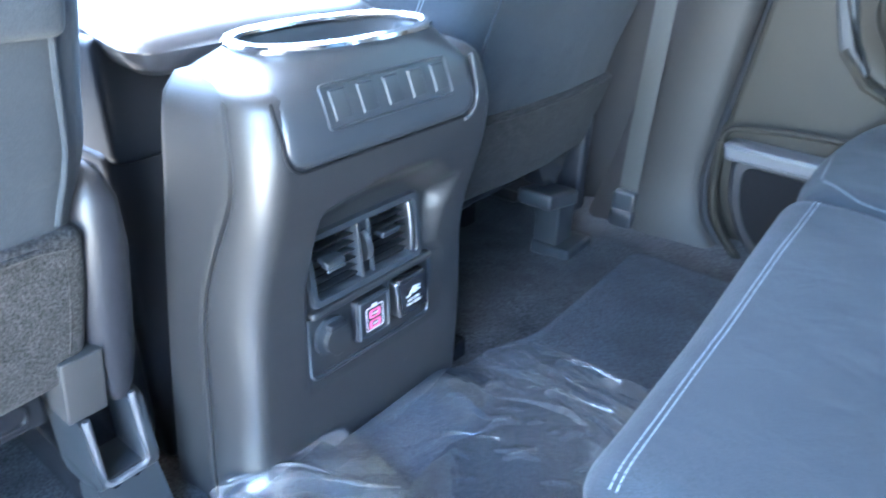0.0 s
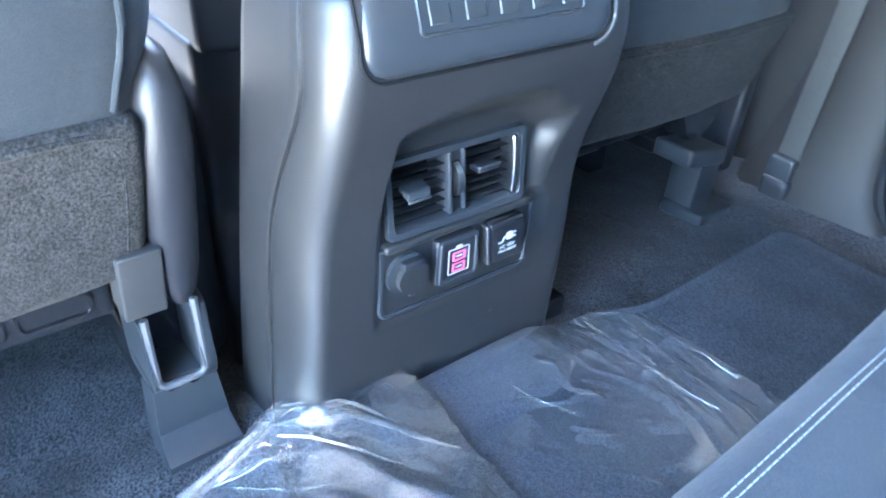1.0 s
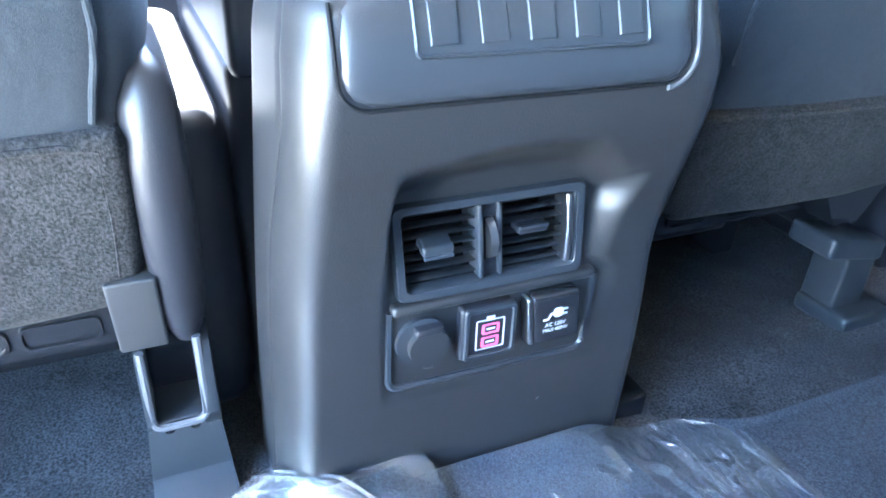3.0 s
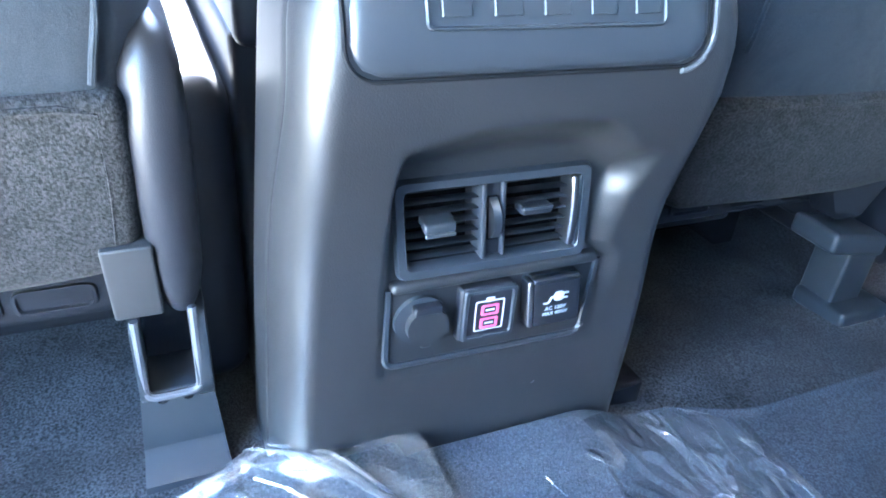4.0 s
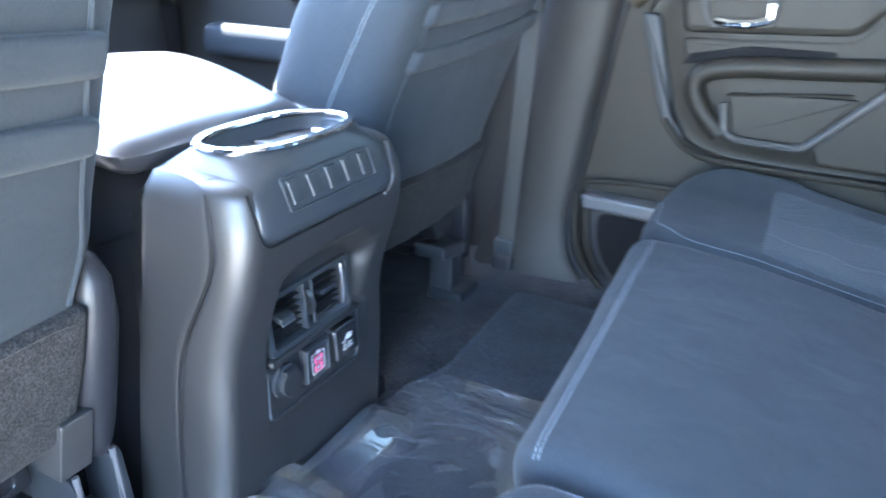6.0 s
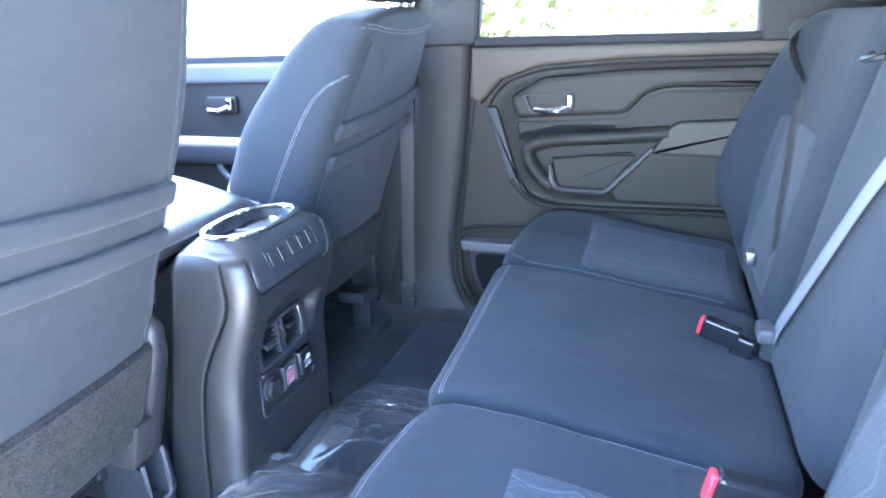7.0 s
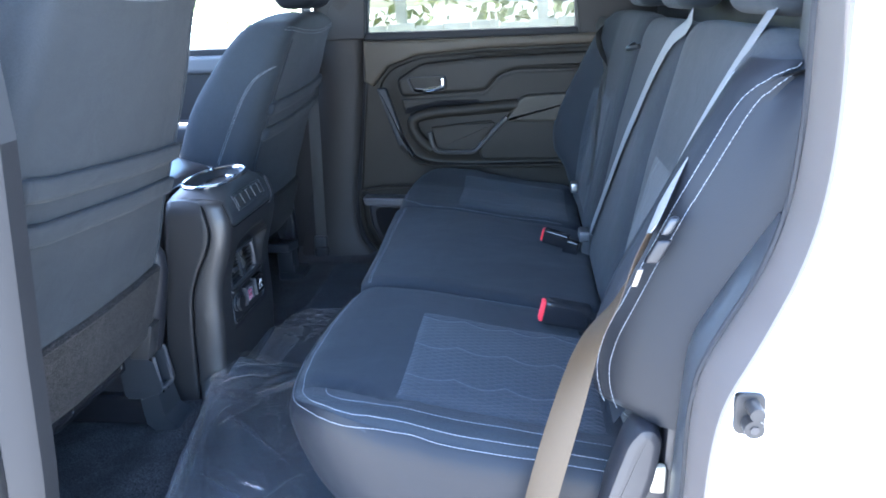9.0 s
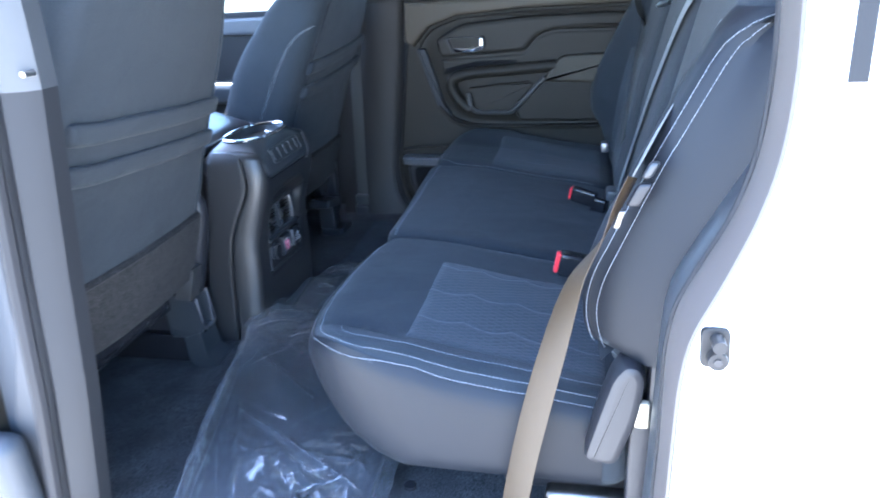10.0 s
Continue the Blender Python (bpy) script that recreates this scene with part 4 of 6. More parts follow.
vp = part("vent_surround", leaning(frame_slab(rounded([(-0.1005, 0.239), (0.0790, 0.237), (0.0790, 0.3305), (-0.1005, 0.3305)], 0.010), rounded([(-0.0905, 0.2505), (0.0685, 0.2495), (0.0685, 0.3195), (-0.0905, 0.3205)], 0.006), "x", -0.552, 0.024, 0.004)), plastic_cover, console)
# liner and walls coloured black so the duct reads as deep shade
part("duct_back", leaning(slab([(-0.092, 0.248), (0.070, 0.248), (0.070, 0.323), (-0.092, 0.323)], "x", -0.597, 0.006, 0)), shadow_black, vp)
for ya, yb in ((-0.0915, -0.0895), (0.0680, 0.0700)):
    part("duct_wall", leaning(rbox((-0.596, ya, 0.249), (-0.540, yb, 0.322), 0.0005, 0.03)), shadow_black, vp)
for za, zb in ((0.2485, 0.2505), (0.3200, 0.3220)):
    part("duct_wall", leaning(rbox((-0.596, -0.091, za), (-0.540, 0.069, zb), 0.0005, 0.08)), shadow_black, vp)
mul = part("vent_mullion", leaning(rbox((-0.570, -0.0225, 0.249), (-0.5345, -0.0035, 0.322), 0.003, 0.01)), plastic_dark, vp)
part("mullion_edge", leaning(rbox((-0.550, -0.0250, 0.250), (-0.5285, -0.0205, 0.3205), 0.0018, 0.012)), plastic_cover, mul)
part("mullion_edge", leaning(rbox((-0.550, -0.0060, 0.250), (-0.5300, -0.0022, 0.3205), 0.0016, 0.012)), plastic_cover, mul)
part("thumb_wheel", leaning(tube([(-0.5445, -0.0165, 0.2865), (-0.5445, -0.0095, 0.2865)], 0.0225, 28)), satin, vp, "grey thumb wheel")
part("wheel_slot", leaning(slab(rounded([(-0.0180, 0.2655), (-0.0080, 0.2655), (-0.0080, 0.3075), (-0.0180, 0.3075)], 0.002), "x", -0.5350, 0.0015, 0)), plastic_gloss, mul)
part("vent_end", leaning(rbox((-0.552, 0.0595, 0.2500), (-0.5285, 0.0660, 0.3190), 0.003, 0.01, lambda p: Vector((p.x + 0.003 * (1 - ((p.z - 0.285) / 0.035) ** 2), p.y, p.z)))), satin, vp, "satin grey end blade")
part("vent_end", leaning(rbox((-0.552, 0.0665, 0.2495), (-0.5285, 0.0700, 0.3195), 0.0015, 0.01)), plastic_cover, vp)
for ya, yb in ((-0.0905, -0.0240), (-0.0030, 0.0600)):
    for k in range(7):
        z = 0.2555 + 0.0102 * k
        part("slat", leaning(slab([(-0.5480, z - 0.0022), (-0.5370, z - 0.0008), (-0.5355, z), (-0.5370, z + 0.0008), (-0.5480, z - 0.0010)], "y", ya, yb - ya, 0.0002)), plastic_slat, vp)
part("slat_tab", rbox((-0.545, -0.0755, 0.2810), (-0.5270, -0.0480, 0.2910), 0.003, 0.008, lambda p: Vector((p.x, p.y, p.z + 0.25 * (-0.53 - p.x)))), plastic_cover, vp)
part("tab_edge", rbox((-0.5285, -0.0750, 0.2790), (-0.5255, -0.0485, 0.2825), 0.0012, 0.008), satin, vp)
part("slat_tab", rbox((-0.545, 0.0120, 0.2865), (-0.5275, 0.0410, 0.2950), 0.003, 0.008), plastic_dark, vp)
part("tab_edge", rbox((-0.5290, 0.0125, 0.2925), (-0.5265, 0.0405, 0.2955), 0.001, 0.008), plastic_cover, vp)
part("ledge", rbox((-0.548, -0.102, 0.2300), (-0.5235, 0.097, 0.2400), 0.004, 0.012), plastic, console)

# socket row
part("socket_plate", slab([(-0.103, 0.150), (0.097, 0.147), (0.099, 0.232), (-0.103, 0.232)], "x", -0.548, 0.016, 0.003, 0.008), plastic, console)
part("plate_rim", tube([Vector((-0.5325, y, z)) for y, z in rounded([(-0.103, 0.232), (-0.104, 0.149), (0.098, 0.145), (0.101, 0.230)], 0.012, closed=False)], 0.0036, 6), plastic_cover, console)
pc = part("power_socket", tube([(-0.540, -0.074, 0.198), (-0.527, -0.074, 0.198)], 0.0240, 32), plastic_cover, console, "round power socket")
part("socket_cap", tube([(-0.530, -0.0695, 0.1945), (-0.5195, -0.0695, 0.1945)], 0.0188, 32), plastic, pc)
part("cap_hinge", rbox((-0.532, -0.0830, 0.2085), (-0.5185, -0.0580, 0.2165), 0.002, 0.01), plastic_dark, pc)
part("cap_tab", rbox((-0.531, -0.0750, 0.1715), (-0.5205, -0.0650, 0.1790), 0.003, 0.01), plastic, pc)
usb = part("usb_socket", rbox((-0.540, -0.0400, 0.1690), (-0.522, 0.0130, 0.2250), 0.004, 0.01), plastic_dark, console, "square double charging port")
part("usb_bezel", frame_slab(rounded([(-0.0370, 0.1700), (0.0145, 0.1690), (0.0140, 0.2235), (-0.0370, 0.2240)], 0.004), rounded([(-0.0325, 0.1745), (0.0105, 0.1740), (0.0100, 0.2190), (-0.0325, 0.2195)], 0.003), "x", -0.526, 0.006, 0.001), plastic_cover, usb)
part("port_outline", frame_slab(rounded([(-0.0250, 0.1785), (0.0035, 0.1785), (0.0030, 0.2105), (-0.0255, 0.2110)], 0.002), rounded([(-0.0238, 0.1797), (0.0023, 0.1797), (0.0018, 0.2093), (-0.0243, 0.2098)], 0.0015), "x", -0.5222, 0.0008, 0.0002), white_print, usb, "white printed outline")
part("port_mark", slab([(-0.0155, 0.2095), (-0.0075, 0.2095), (-0.0075, 0.2140), (-0.0155, 0.2140)], "x", -0.5222, 0.001, 0.0002), white_print, usb)
for z in (0.2005, 0.1865):
    pr = part("port", frame_slab(rounded([(-0.0195, z - 0.0055), (-0.0020, z - 0.0055), (-0.0020, z + 0.0055), (-0.0195, z + 0.0055)], 0.002), rounded([(-0.0168, z - 0.0036), (-0.0047, z - 0.0036), (-0.0047, z + 0.0036), (-0.0168, z + 0.0036)], 0.001), "x", -0.5222, 0.0012, 0.0003), pink, usb, "red-edged charging port")
    part("tongue", slab([(-0.0150, z - 0.0012), (-0.0065, z - 0.0012), (-0.0065, z + 0.0008), (-0.0150, z + 0.0008)], "x", -0.5222, 0.0008, 0.0002), white_print, pr)
acs = part("outlet_cover", rbox((-0.540, 0.0310, 0.1700), (-0.518, 0.0830, 0.2250), 0.006, 0.01, lambda p: Vector((p.x, p.y - 0.12 * (p.z - 0.2), p.z))), plastic_gloss, console, "glossy black outlet flap with white print")
part("flap_edge", rbox((-0.540, 0.0260, 0.1720), (-0.5185, 0.0315, 0.2235), 0.0024, 0.01, lambda p: Vector((p.x, p.y - 0.12 * (p.z - 0.2), p.z))), satin, acs)


def lettering(name, text, y, z, size, parent):
    cu = bpy.data.curves.new(name, "FONT")
    cu.body, cu.size, cu.align_x, cu.align_y, cu.extrude = text, size, "CENTER", "CENTER", 0.0002
    cu.materials.append(white_print)
    ob = new(name, cu)
    ob.parent = parent
    base = parent.location if parent.type == "EMPTY" else Vector((0, 0, 0))
    ob.matrix_parent_inverse = Matrix.Translation(-base)
    ob.matrix_basis = pose(-0.5177, y, z, 90, 0, 90)
    return ob


lettering("print_line", "AC 120V", 0.0550, 0.1918, 0.0058, acs)
lettering("print_line", "MAX 400W", 0.0555, 0.1858, 0.0053, acs)
part("plug_print", slab([(0.0515, 0.1995), (0.0620, 0.1995), (0.0620, 0.2095), (0.0515, 0.2095)], "x", -0.5182, 0.0010, 0.0002, 0.004), white_print, acs)
for dz in (0.2020, 0.2070):
    part("prong_print", slab([(0.0610, dz - 0.0009), (0.0665, dz - 0.0009), (0.0665, dz + 0.0009), (0.0610, dz + 0.0009)], "x", -0.5182, 0.0010, 0.0002), white_print, acs)
part("cord_print", tube([Vector((-0.5176, q.x, q.y)) for q in smooth_line([(0.0530, 0.2040), (0.0490, 0.2040), (0.0480, 0.2010), (0.0460, 0.1985), (0.0415, 0.1985)], 5)], 0.0008, 6), white_print, acs)
part("scuff", slab([(0.046, 0.0845), (0.0505, 0.0845), (0.052, 0.088), (0.047, 0.0875)], "x", -0.5400, 0.0030, 0.0005, 0.001), plastic_grey, console, "pale scuff mark")
part("scuff", slab([(0.056, 0.0825), (0.060, 0.0825), (0.063, 0.087), (0.060, 0.0865)], "x", -0.5400, 0.0030, 0.0005, 0.001), plastic_grey, console, "pale scuff mark")

part("side_clip", rbox((-0.625, 0.190, -0.035), (-0.572, 0.248, 0.004), 0.006, 0.02), plastic_gloss, console)

# padded armrest lid ahead of the cup holder
rest = thing("console_armrest", (-0.95, 0, 0.48), "padded dark vinyl armrest on the front console", "armrest")
part("pad", rbox((-1.20, -0.178, 0.488), (-0.650, 0.175, 0.572), 0.034, 0.02, lambda p: Vector((p.x, p.y, p.z + (0.010 * (1 - (p.y / 0.17) ** 2) - 0.052 * smooth(-0.96, -0.60, p.x)) * smooth(0.512, 0.566, p.z) - 0.012 * smooth(-0.80, -0.64, p.x) - 0.045 * smooth(-0.85, -1.2, p.x)))), armrest_skin, rest)
part("box", rbox((-1.28, -0.190, -0.04), (-0.735, 0.190, 0.395), 0.012, 0.06), plastic_dark, rest)
part("box", rbox((-1.28, -0.186, 0.38), (-0.72, 0.186, 0.515), 0.012, 0.06), plastic_dark, rest)


# ---- front seats ----
def rear_x(z):
    return -0.638 + 0.30 * (z - 0.24) + 0.10 * max(0.0, z - 0.5)


def front_seat(s, label, hi=0.905):
    """A front seat; s is -1 on the driver's side, 1 on the passenger's."""
    yc, hw = s * 0.520, 0.274
    seat = thing("car_seat", (-0.85, yc, -0.03), label, "car seat", group="front seats")

    def bend(p):
        a = (p.y - yc) / hw
        z = p.z
        w = 1 - 0.20 * smooth(hi - 0.28, hi + 0.015, z) - 0.065 * smooth(0.47, 0.38, z) - 0.04 * smooth(0.35, 0.18, z)
        crown = 0.022 * (1 - a * a)
        th = 1 + 0.55 * smooth(0.6, 0.95, abs(a)) * smooth(hi + 0.04, 0.60, z)
        top = -0.03 * smooth(hi - 0.1, hi, z) * a * a
        fold = 0.0035 * noise.noise(Vector((p.y * 5, z * 7, 0.4 + s))) + 0.0020 * noise.noise(Vector((p.y * 13 + z * 9, z * 15, 2.4)))
        return Vector((rear_x(z) + crown - 0.022 + p.x * th + fold, yc + (p.y - yc) * w, z + top))

    back = part("backrest", rbox((-0.155, yc - hw, 0.242), (0.0, yc + hw, hi), 0.038, 0.016, bend), cloth, seat)
    tree = tree_of(back)
    for z0 in (0.672, 0.600):
        part("pleat", rbox((-0.014, yc - hw * 0.88, z0 - 0.020), (0.0110, yc + hw * 0.88, z0 + 0.020), 0.0100, 0.012, lambda p, z0=z0: bend(Vector((p.x, p.y, p.z - 0.030 * smooth(-1.0, 1.0, -s * (p.y - yc) / hw) + 0.010 * smooth(0.6, 0.95, s * (p.y - yc) / hw))))), cloth, seat)
    k0, k1 = (0.208, 0.388) if s < 0 else (0.182, 0.340)
    inner = -s

    def corner_bend(p):
        """Rounds the lower inner corner of the kick panel before it follows the backrest."""
        edge = yc + hw * (0.955 if inner > 0 else -0.965)
        u, v = 0.045 - inner * (edge - p.y), 0.045 - (p.z - k0)
        if u > 0 and v > 0:
            k = max(u, v) / math.hypot(u, v)
            p = Vector((p.x, p.y - inner * u * (1 - k), p.z + v * (1 - k)))
        return bend(p)

    part("kick_panel", rbox((-0.03, yc - hw * 0.965, k0), (0.010, yc + hw * 0.955, k1), 0.014, 0.012, corner_bend), felt, seat, "fuzzy grey felt panel")
    yi = yc + inner * hw
    part("piping", tube([bend(Vector((0.008, yc + inner * hw * 0.87, z))) for z in [k0 + 0.035 + (k1 - k0 - 0.05) * i / 12 for i in range(13)]] + [bend(Vector((0.009, yc + hw * 0.87 * inner * (1 - 2 * i / 20), k1 - 0.010))) for i in range(1, 21)], 0.0035, 6), felt, seat)
    # side stitching on the inner bolster
    bm = bmesh.new()
    for off in (0.0, 0.006):
        line = smooth_line([(rear_x(0.30) - 0.13 - off, yi, 0.30), (rear_x(0.45) - 0.12 - off, yi, 0.45), (rear_x(0.60) - 0.10 - off, yi, 0.60), (rear_x(0.72) - 0.075 - off, yi, 0.72), (rear_x(0.78) - 0.03 - off, yi, 0.765)], 12)
        stitches(line, tree, (0, -inner, 0), bm=bm)
    tagged(part("stitching", bm, thread, seat), "pale contrast stitching", kind="stuff")
    bm = bmesh.new()
    for off in (0.0, 0.008):
        line = [Vector((rear_x(hi - 0.04) + 0.05, yc - hw * 0.78 + 2 * hw * 0.78 * i / 60, hi - 0.055 + 0.018 * (i / 30 - 1) ** 2 - off)) for i in range(61)]
        stitches(line, tree, (-1, 0, 0), bm=bm)
    tagged(part("stitching", bm, thread, seat), "pale contrast stitching", kind="stuff")
    part("seam_strip", tube([bend(Vector((0.001, yc + inner * hw * (0.87 - 0.05 * smooth(0.40, 0.75, z)), z))) for z in [0.392 + (hi - 0.46) * i / 24 for i in range(25)]], 0.0028, 8), cloth, seat)
    # recliner side cover, rounded at the back, and the hinge plate below it
    cy = s * 0.2595
    rows = []
    top = ((0.40, -0.60, 0.022), (0.425, -0.612, 0.016), (0.435, -0.63, 0.006))
    for z, xr, hwid in ((0.150, -0.668, 0.006), (0.158, -0.656, 0.013), (0.175, -0.648, 0.018), (0.21, -0.638, 0.0225), (0.28, -0.620, 0.024), (0.35, -0.602, 0.024), *top):
        ring = []
        for k in range(13):
            t = math.pi * k / 12
            ring.append(Vector((xr - 0.030 + 0.030 * math.sin(t) ** 0.7, cy - hwid * math.cos(t), z)))
        ring += [Vector((-0.79, cy + hwid, z)), Vector((-0.79, cy - hwid, z))]
        rows.append(ring)
    # reaches far back to keep sun off the floor by the door
    part("outer_shield", rbox((-1.20, min(s * 0.765, s * 0.798), 0.02), (-0.66, max(s * 0.765, s * 0.798), 0.30), 0.012, 0.06), plastic_dark, seat)
    part("recliner_cover", loft(rows), plastic_dark, seat)
    # added block that keeps sun out of the gap between seat and console
    part("gap_sun_block", rbox((-1.25, min(s * 0.192, s * 0.285), 0.0), (-0.72, max(s * 0.192, s * 0.285), 0.36), 0.036, 0.04), plastic_dark, seat)
    if s < 0:
        part("hinge_plate", rbox((-0.700, -0.3180, 0.158), (-0.655, -0.2765, 0.245), 0.003, 0.02, lambda p: Vector((p.x + 0.28 * (p.z - 0.158), p.y, p.z))), shade("hinge_grey", (0.030, 0.029, 0.029), 0.5, vary=0.06), seat, "grey plastic hinge plate")
        # channel end with a pale rim, and the foot that drops to the floor
        rail = part("rail_cover", rbox((-0.735, -0.3100, 0.045), (-0.652, -0.2410, 0.070), 0.004, 0.02), plastic_cover, seat)
        part("cheek", slab([(-0.740, 0.050), (-0.650, 0.060), (-0.640, 0.075), (-0.650, 0.150), (-0.740, 0.175)], "y", -0.3095, 0.008, 0.002, 0.010), plastic_cover, rail)
        part("cheek", slab([(-0.740, 0.050), (-0.650, 0.055), (-0.640, 0.075), (-0.650, 0.158), (-0.740, 0.175)], "y", -0.2570, 0.016, 0.004, 0.010), plastic_cover, rail)
        part("rim", tube([Vector((-0.644 - 0.08 * (z - 0.07), y, z)) for y, z in rounded([(-0.3035, 0.158), (-0.3045, 0.070), (-0.2540, 0.070), (-0.2525, 0.165)], 0.012, closed=False)], 0.0042, 8), plastic_grey, rail, "pale rim")
        part("channel", slab([(-0.3060, 0.066), (-0.2520, 0.066), (-0.2520, 0.17), (-0.3060, 0.17)], "x", -0.715, 0.006, 0), plastic_gloss, rail)
        part("foot", loft([[Vector((x, -0.3130 - w, z)), Vector((x, -0.2405 + w, z)), Vector((x - 0.05, -0.2405 + w, z - 0.02)), Vector((x - 0.05, -0.3130 - w, z - 0.02))] for x, z, w in ((-0.652, 0.064, -0.002), (-0.6450, 0.004, 0.003), (-0.6420, -0.001, 0.003), (-0.618, -0.022, 0.006), (-0.616, -0.035, 0.006))]), plastic_cover, rail, "grey plastic foot cover", 20)
        for y in (-0.2910, -0.2670):
            part("screw", tube([(-0.656, y, 0.060), (-0.650, y, 0.059)], 0.005, 8), plastic_gloss, rail)
        part("rail", rbox((-1.20, -0.3040, -0.03), (-0.70, -0.2560, 0.05), 0.006, 0.1), plastic_gloss, seat)
    else:
        # rail end cover: a hooked block on a post with a flat foot
        rail = part("rail_cover", rbox((-0.71, 0.590, 0.084), (-0.630, 0.706, 0.118), 0.008, 0.02, lambda p: Vector((p.x, p.y, p.z - 0.18 * (p.y - 0.62)))), plastic_cover, seat)
        part("post", rbox((-0.70, 0.648, -0.03), (-0.640, 0.712, 0.090), 0.006, 0.02), plastic_cover, rail)
        part("foot", rbox((-0.70, 0.640, -0.040), (-0.606, 0.742, -0.010), 0.008, 0.02), plastic_cover, rail)
        part("bracket", loft([[Vector((-0.71, 0.58, 0.185)), Vector((-0.66, 0.58, 0.185)), Vector((-0.66, 0.70, 0.185)), Vector((-0.71, 0.70, 0.185))], [Vector((-0.71, 0.62, 0.125)), Vector((-0.665, 0.62, 0.125)), Vector((-0.665, 0.67, 0.125)), Vector((-0.71, 0.67, 0.125))]]), plastic_gloss, seat)
        part("rail", rbox((-1.20, 0.62, -0.03), (-0.86, 0.665, 0.05), 0.006, 0.1), plastic_gloss, seat)
    part("cushion", rbox((-1.22, yc - 0.25, 0.165), (-0.73, yc + 0.25, 0.36), 0.06, 0.04), cloth, seat)
    fr = part("seat_frame", rbox((-1.15, yc - 0.20, 0.115), (-0.76, yc + 0.20, 0.165), 0.012, 0.06), plastic_gloss, seat, "black metal seat frame")
    bar = part("rear_crossbar", rbox((-0.745, yc - 0.205, 0.128), (-0.715, yc + 0.205, 0.182), 0.008, 0.03), plastic_gloss, seat, "black crossbar with slots")
    for d in (-0.13, -0.03, 0.07, 0.15):
        part("slot", frame_slab(rounded([(yc + d - 0.036, 0.140), (yc + d + 0.036, 0.140), (yc + d + 0.036, 0.168), (yc + d - 0.036, 0.168)], 0.010), rounded([(yc + d - 0.032, 0.144), (yc + d + 0.032, 0.144), (yc + d + 0.032, 0.164), (yc + d - 0.032, 0.164)], 0.008), "x", -0.717, 0.005, 0.001), plastic_gloss, bar)
    part("motor_pan", rbox((-1.12, yc - 0.215, -0.03), (-0.92, yc + 0.215, 0.12), 0.02, 0.06), plastic_gloss, fr)
    part("motor_box", rbox((-0.90, yc - 0.15, 0.06), (-0.80, yc + 0.05, 0.115), 0.012, 0.04), plastic_dark, fr)
    part("motor_bar", tube([(-0.79, yc - 0.19, 0.10), (-0.79, yc + 0.19, 0.10)], 0.010), plastic_gloss, fr)
    part("headrest", rbox((-0.13, yc - 0.125, hi + 0.008), (0.0, yc + 0.125, hi + 0.215), 0.045, 0.02, lambda p: Vector((rear_x(hi) + 0.01 + p.x + 0.15 * (p.z - hi - 0.03), yc + (p.y - yc) * (1 - 0.12 * smooth(hi + 0.1, hi + 0.235, p.z)), p.z))), vinyl if s > 0 else cloth, seat)
    for d in (-0.06, 0.06):
        part("headrest_post", tube([(rear_x(hi) - 0.05, yc + d, hi - 0.04), (rear_x(hi) - 0.045, yc + d, hi + 0.05)], 0.006), chrome, seat)
    return seat


front_seat(-1, "charcoal cloth driver's seat with felt kick panel", 1.0)
front_seat(1, "charcoal cloth passenger seat lit by sun on one side")


# ---- rear bench ----
def seat_top(x):
    return lerp_table([(-0.22, 0.310), (-0.12, 0.312), (0.0, 0.294), (0.15, 0.255), (0.40, 0.195)], x)


bench = thing("rear_bench", (0.1, 0.02, -0.03), "charcoal cloth rear bench with lighter woven centres", "car seat")


def bow(y):
    """How far the front edge of the near cushion swells forward."""
    return 0.022 * smooth(-0.78, -0.52, y) * smooth(-0.19, -0.42, y)


def plan_shift(x, y, y0, y1, bolster):
    """How far a cushion's outline is drawn in at its corners and swells at its nose."""
    front = smooth(0.0, -0.2, x)
    out = -0.035 * smooth(-0.15, 0.80, y) * front + 0.003 * smooth(-0.32, -0.16, y) * front - bow(y) * smooth(0.05, -0.18, x)
    for yb in bolster:
        q = max(0.0, 0.19 - abs(y - yb))
        out += (0.19 - math.sqrt(max(0.0, 0.19 ** 2 - q * q))) * 0.92 * smooth(0.16, -0.2, x)
    if bolster:
        out += 0.014 * smooth(0.10, 0.0, min(abs(y - y0), abs(y - y1))) * front
    return out


def cushion(name, y0, y1, bolster):
    """One cushion: sloping top, rounded nose drawn in below, raised outer edge."""
    def bend(p):
        t = (p.z - 0.10) / 0.20
        x = p.x
        z = 0.10 + (bowl([(-0.25, 0.30), (-0.12, 0.305), (0.0, 0.294), (0.15, 0.265), (0.42, 0.218)], x) - 0.10) * t
        x += 0.075 * max(0.0, 1 - t) ** 2.2 * smooth(0.15, -0.20, p.x) + plan_shift(p.x, p.y, y0, y1, bolster)
        for yb in bolster:
            z += 0.034 * smooth(0.17, 0.04, abs(p.y - yb)) * t
        # puckered seam from the nose to the corner of the centre panel
        if bolster and p.y < 0:
            k = max(0.0, min(1.0, (p.x + 0.15) / 0.15))
            gap = abs(p.y - (-0.640 - 0.050 * k * k))
            z -= 0.010 * smooth(0.022, 0.0, gap) * smooth(-0.20, -0.12, p.x) * smooth(0.03, -0.01, p.x) * t
        z += (0.004 * noise.noise(Vector((p.x * 7, p.y * 7, 1.7))) + 0.0015 * noise.noise(Vector((p.x * 22, p.y * 22, 4.7)))) * t
        return Vector((x, p.y, z))
    return part(name, rbox((-0.182, y0, 0.10), (0.40, y1, 0.30), 0.048 if bolster else 0.034, 0.014, bend), cloth, bench)


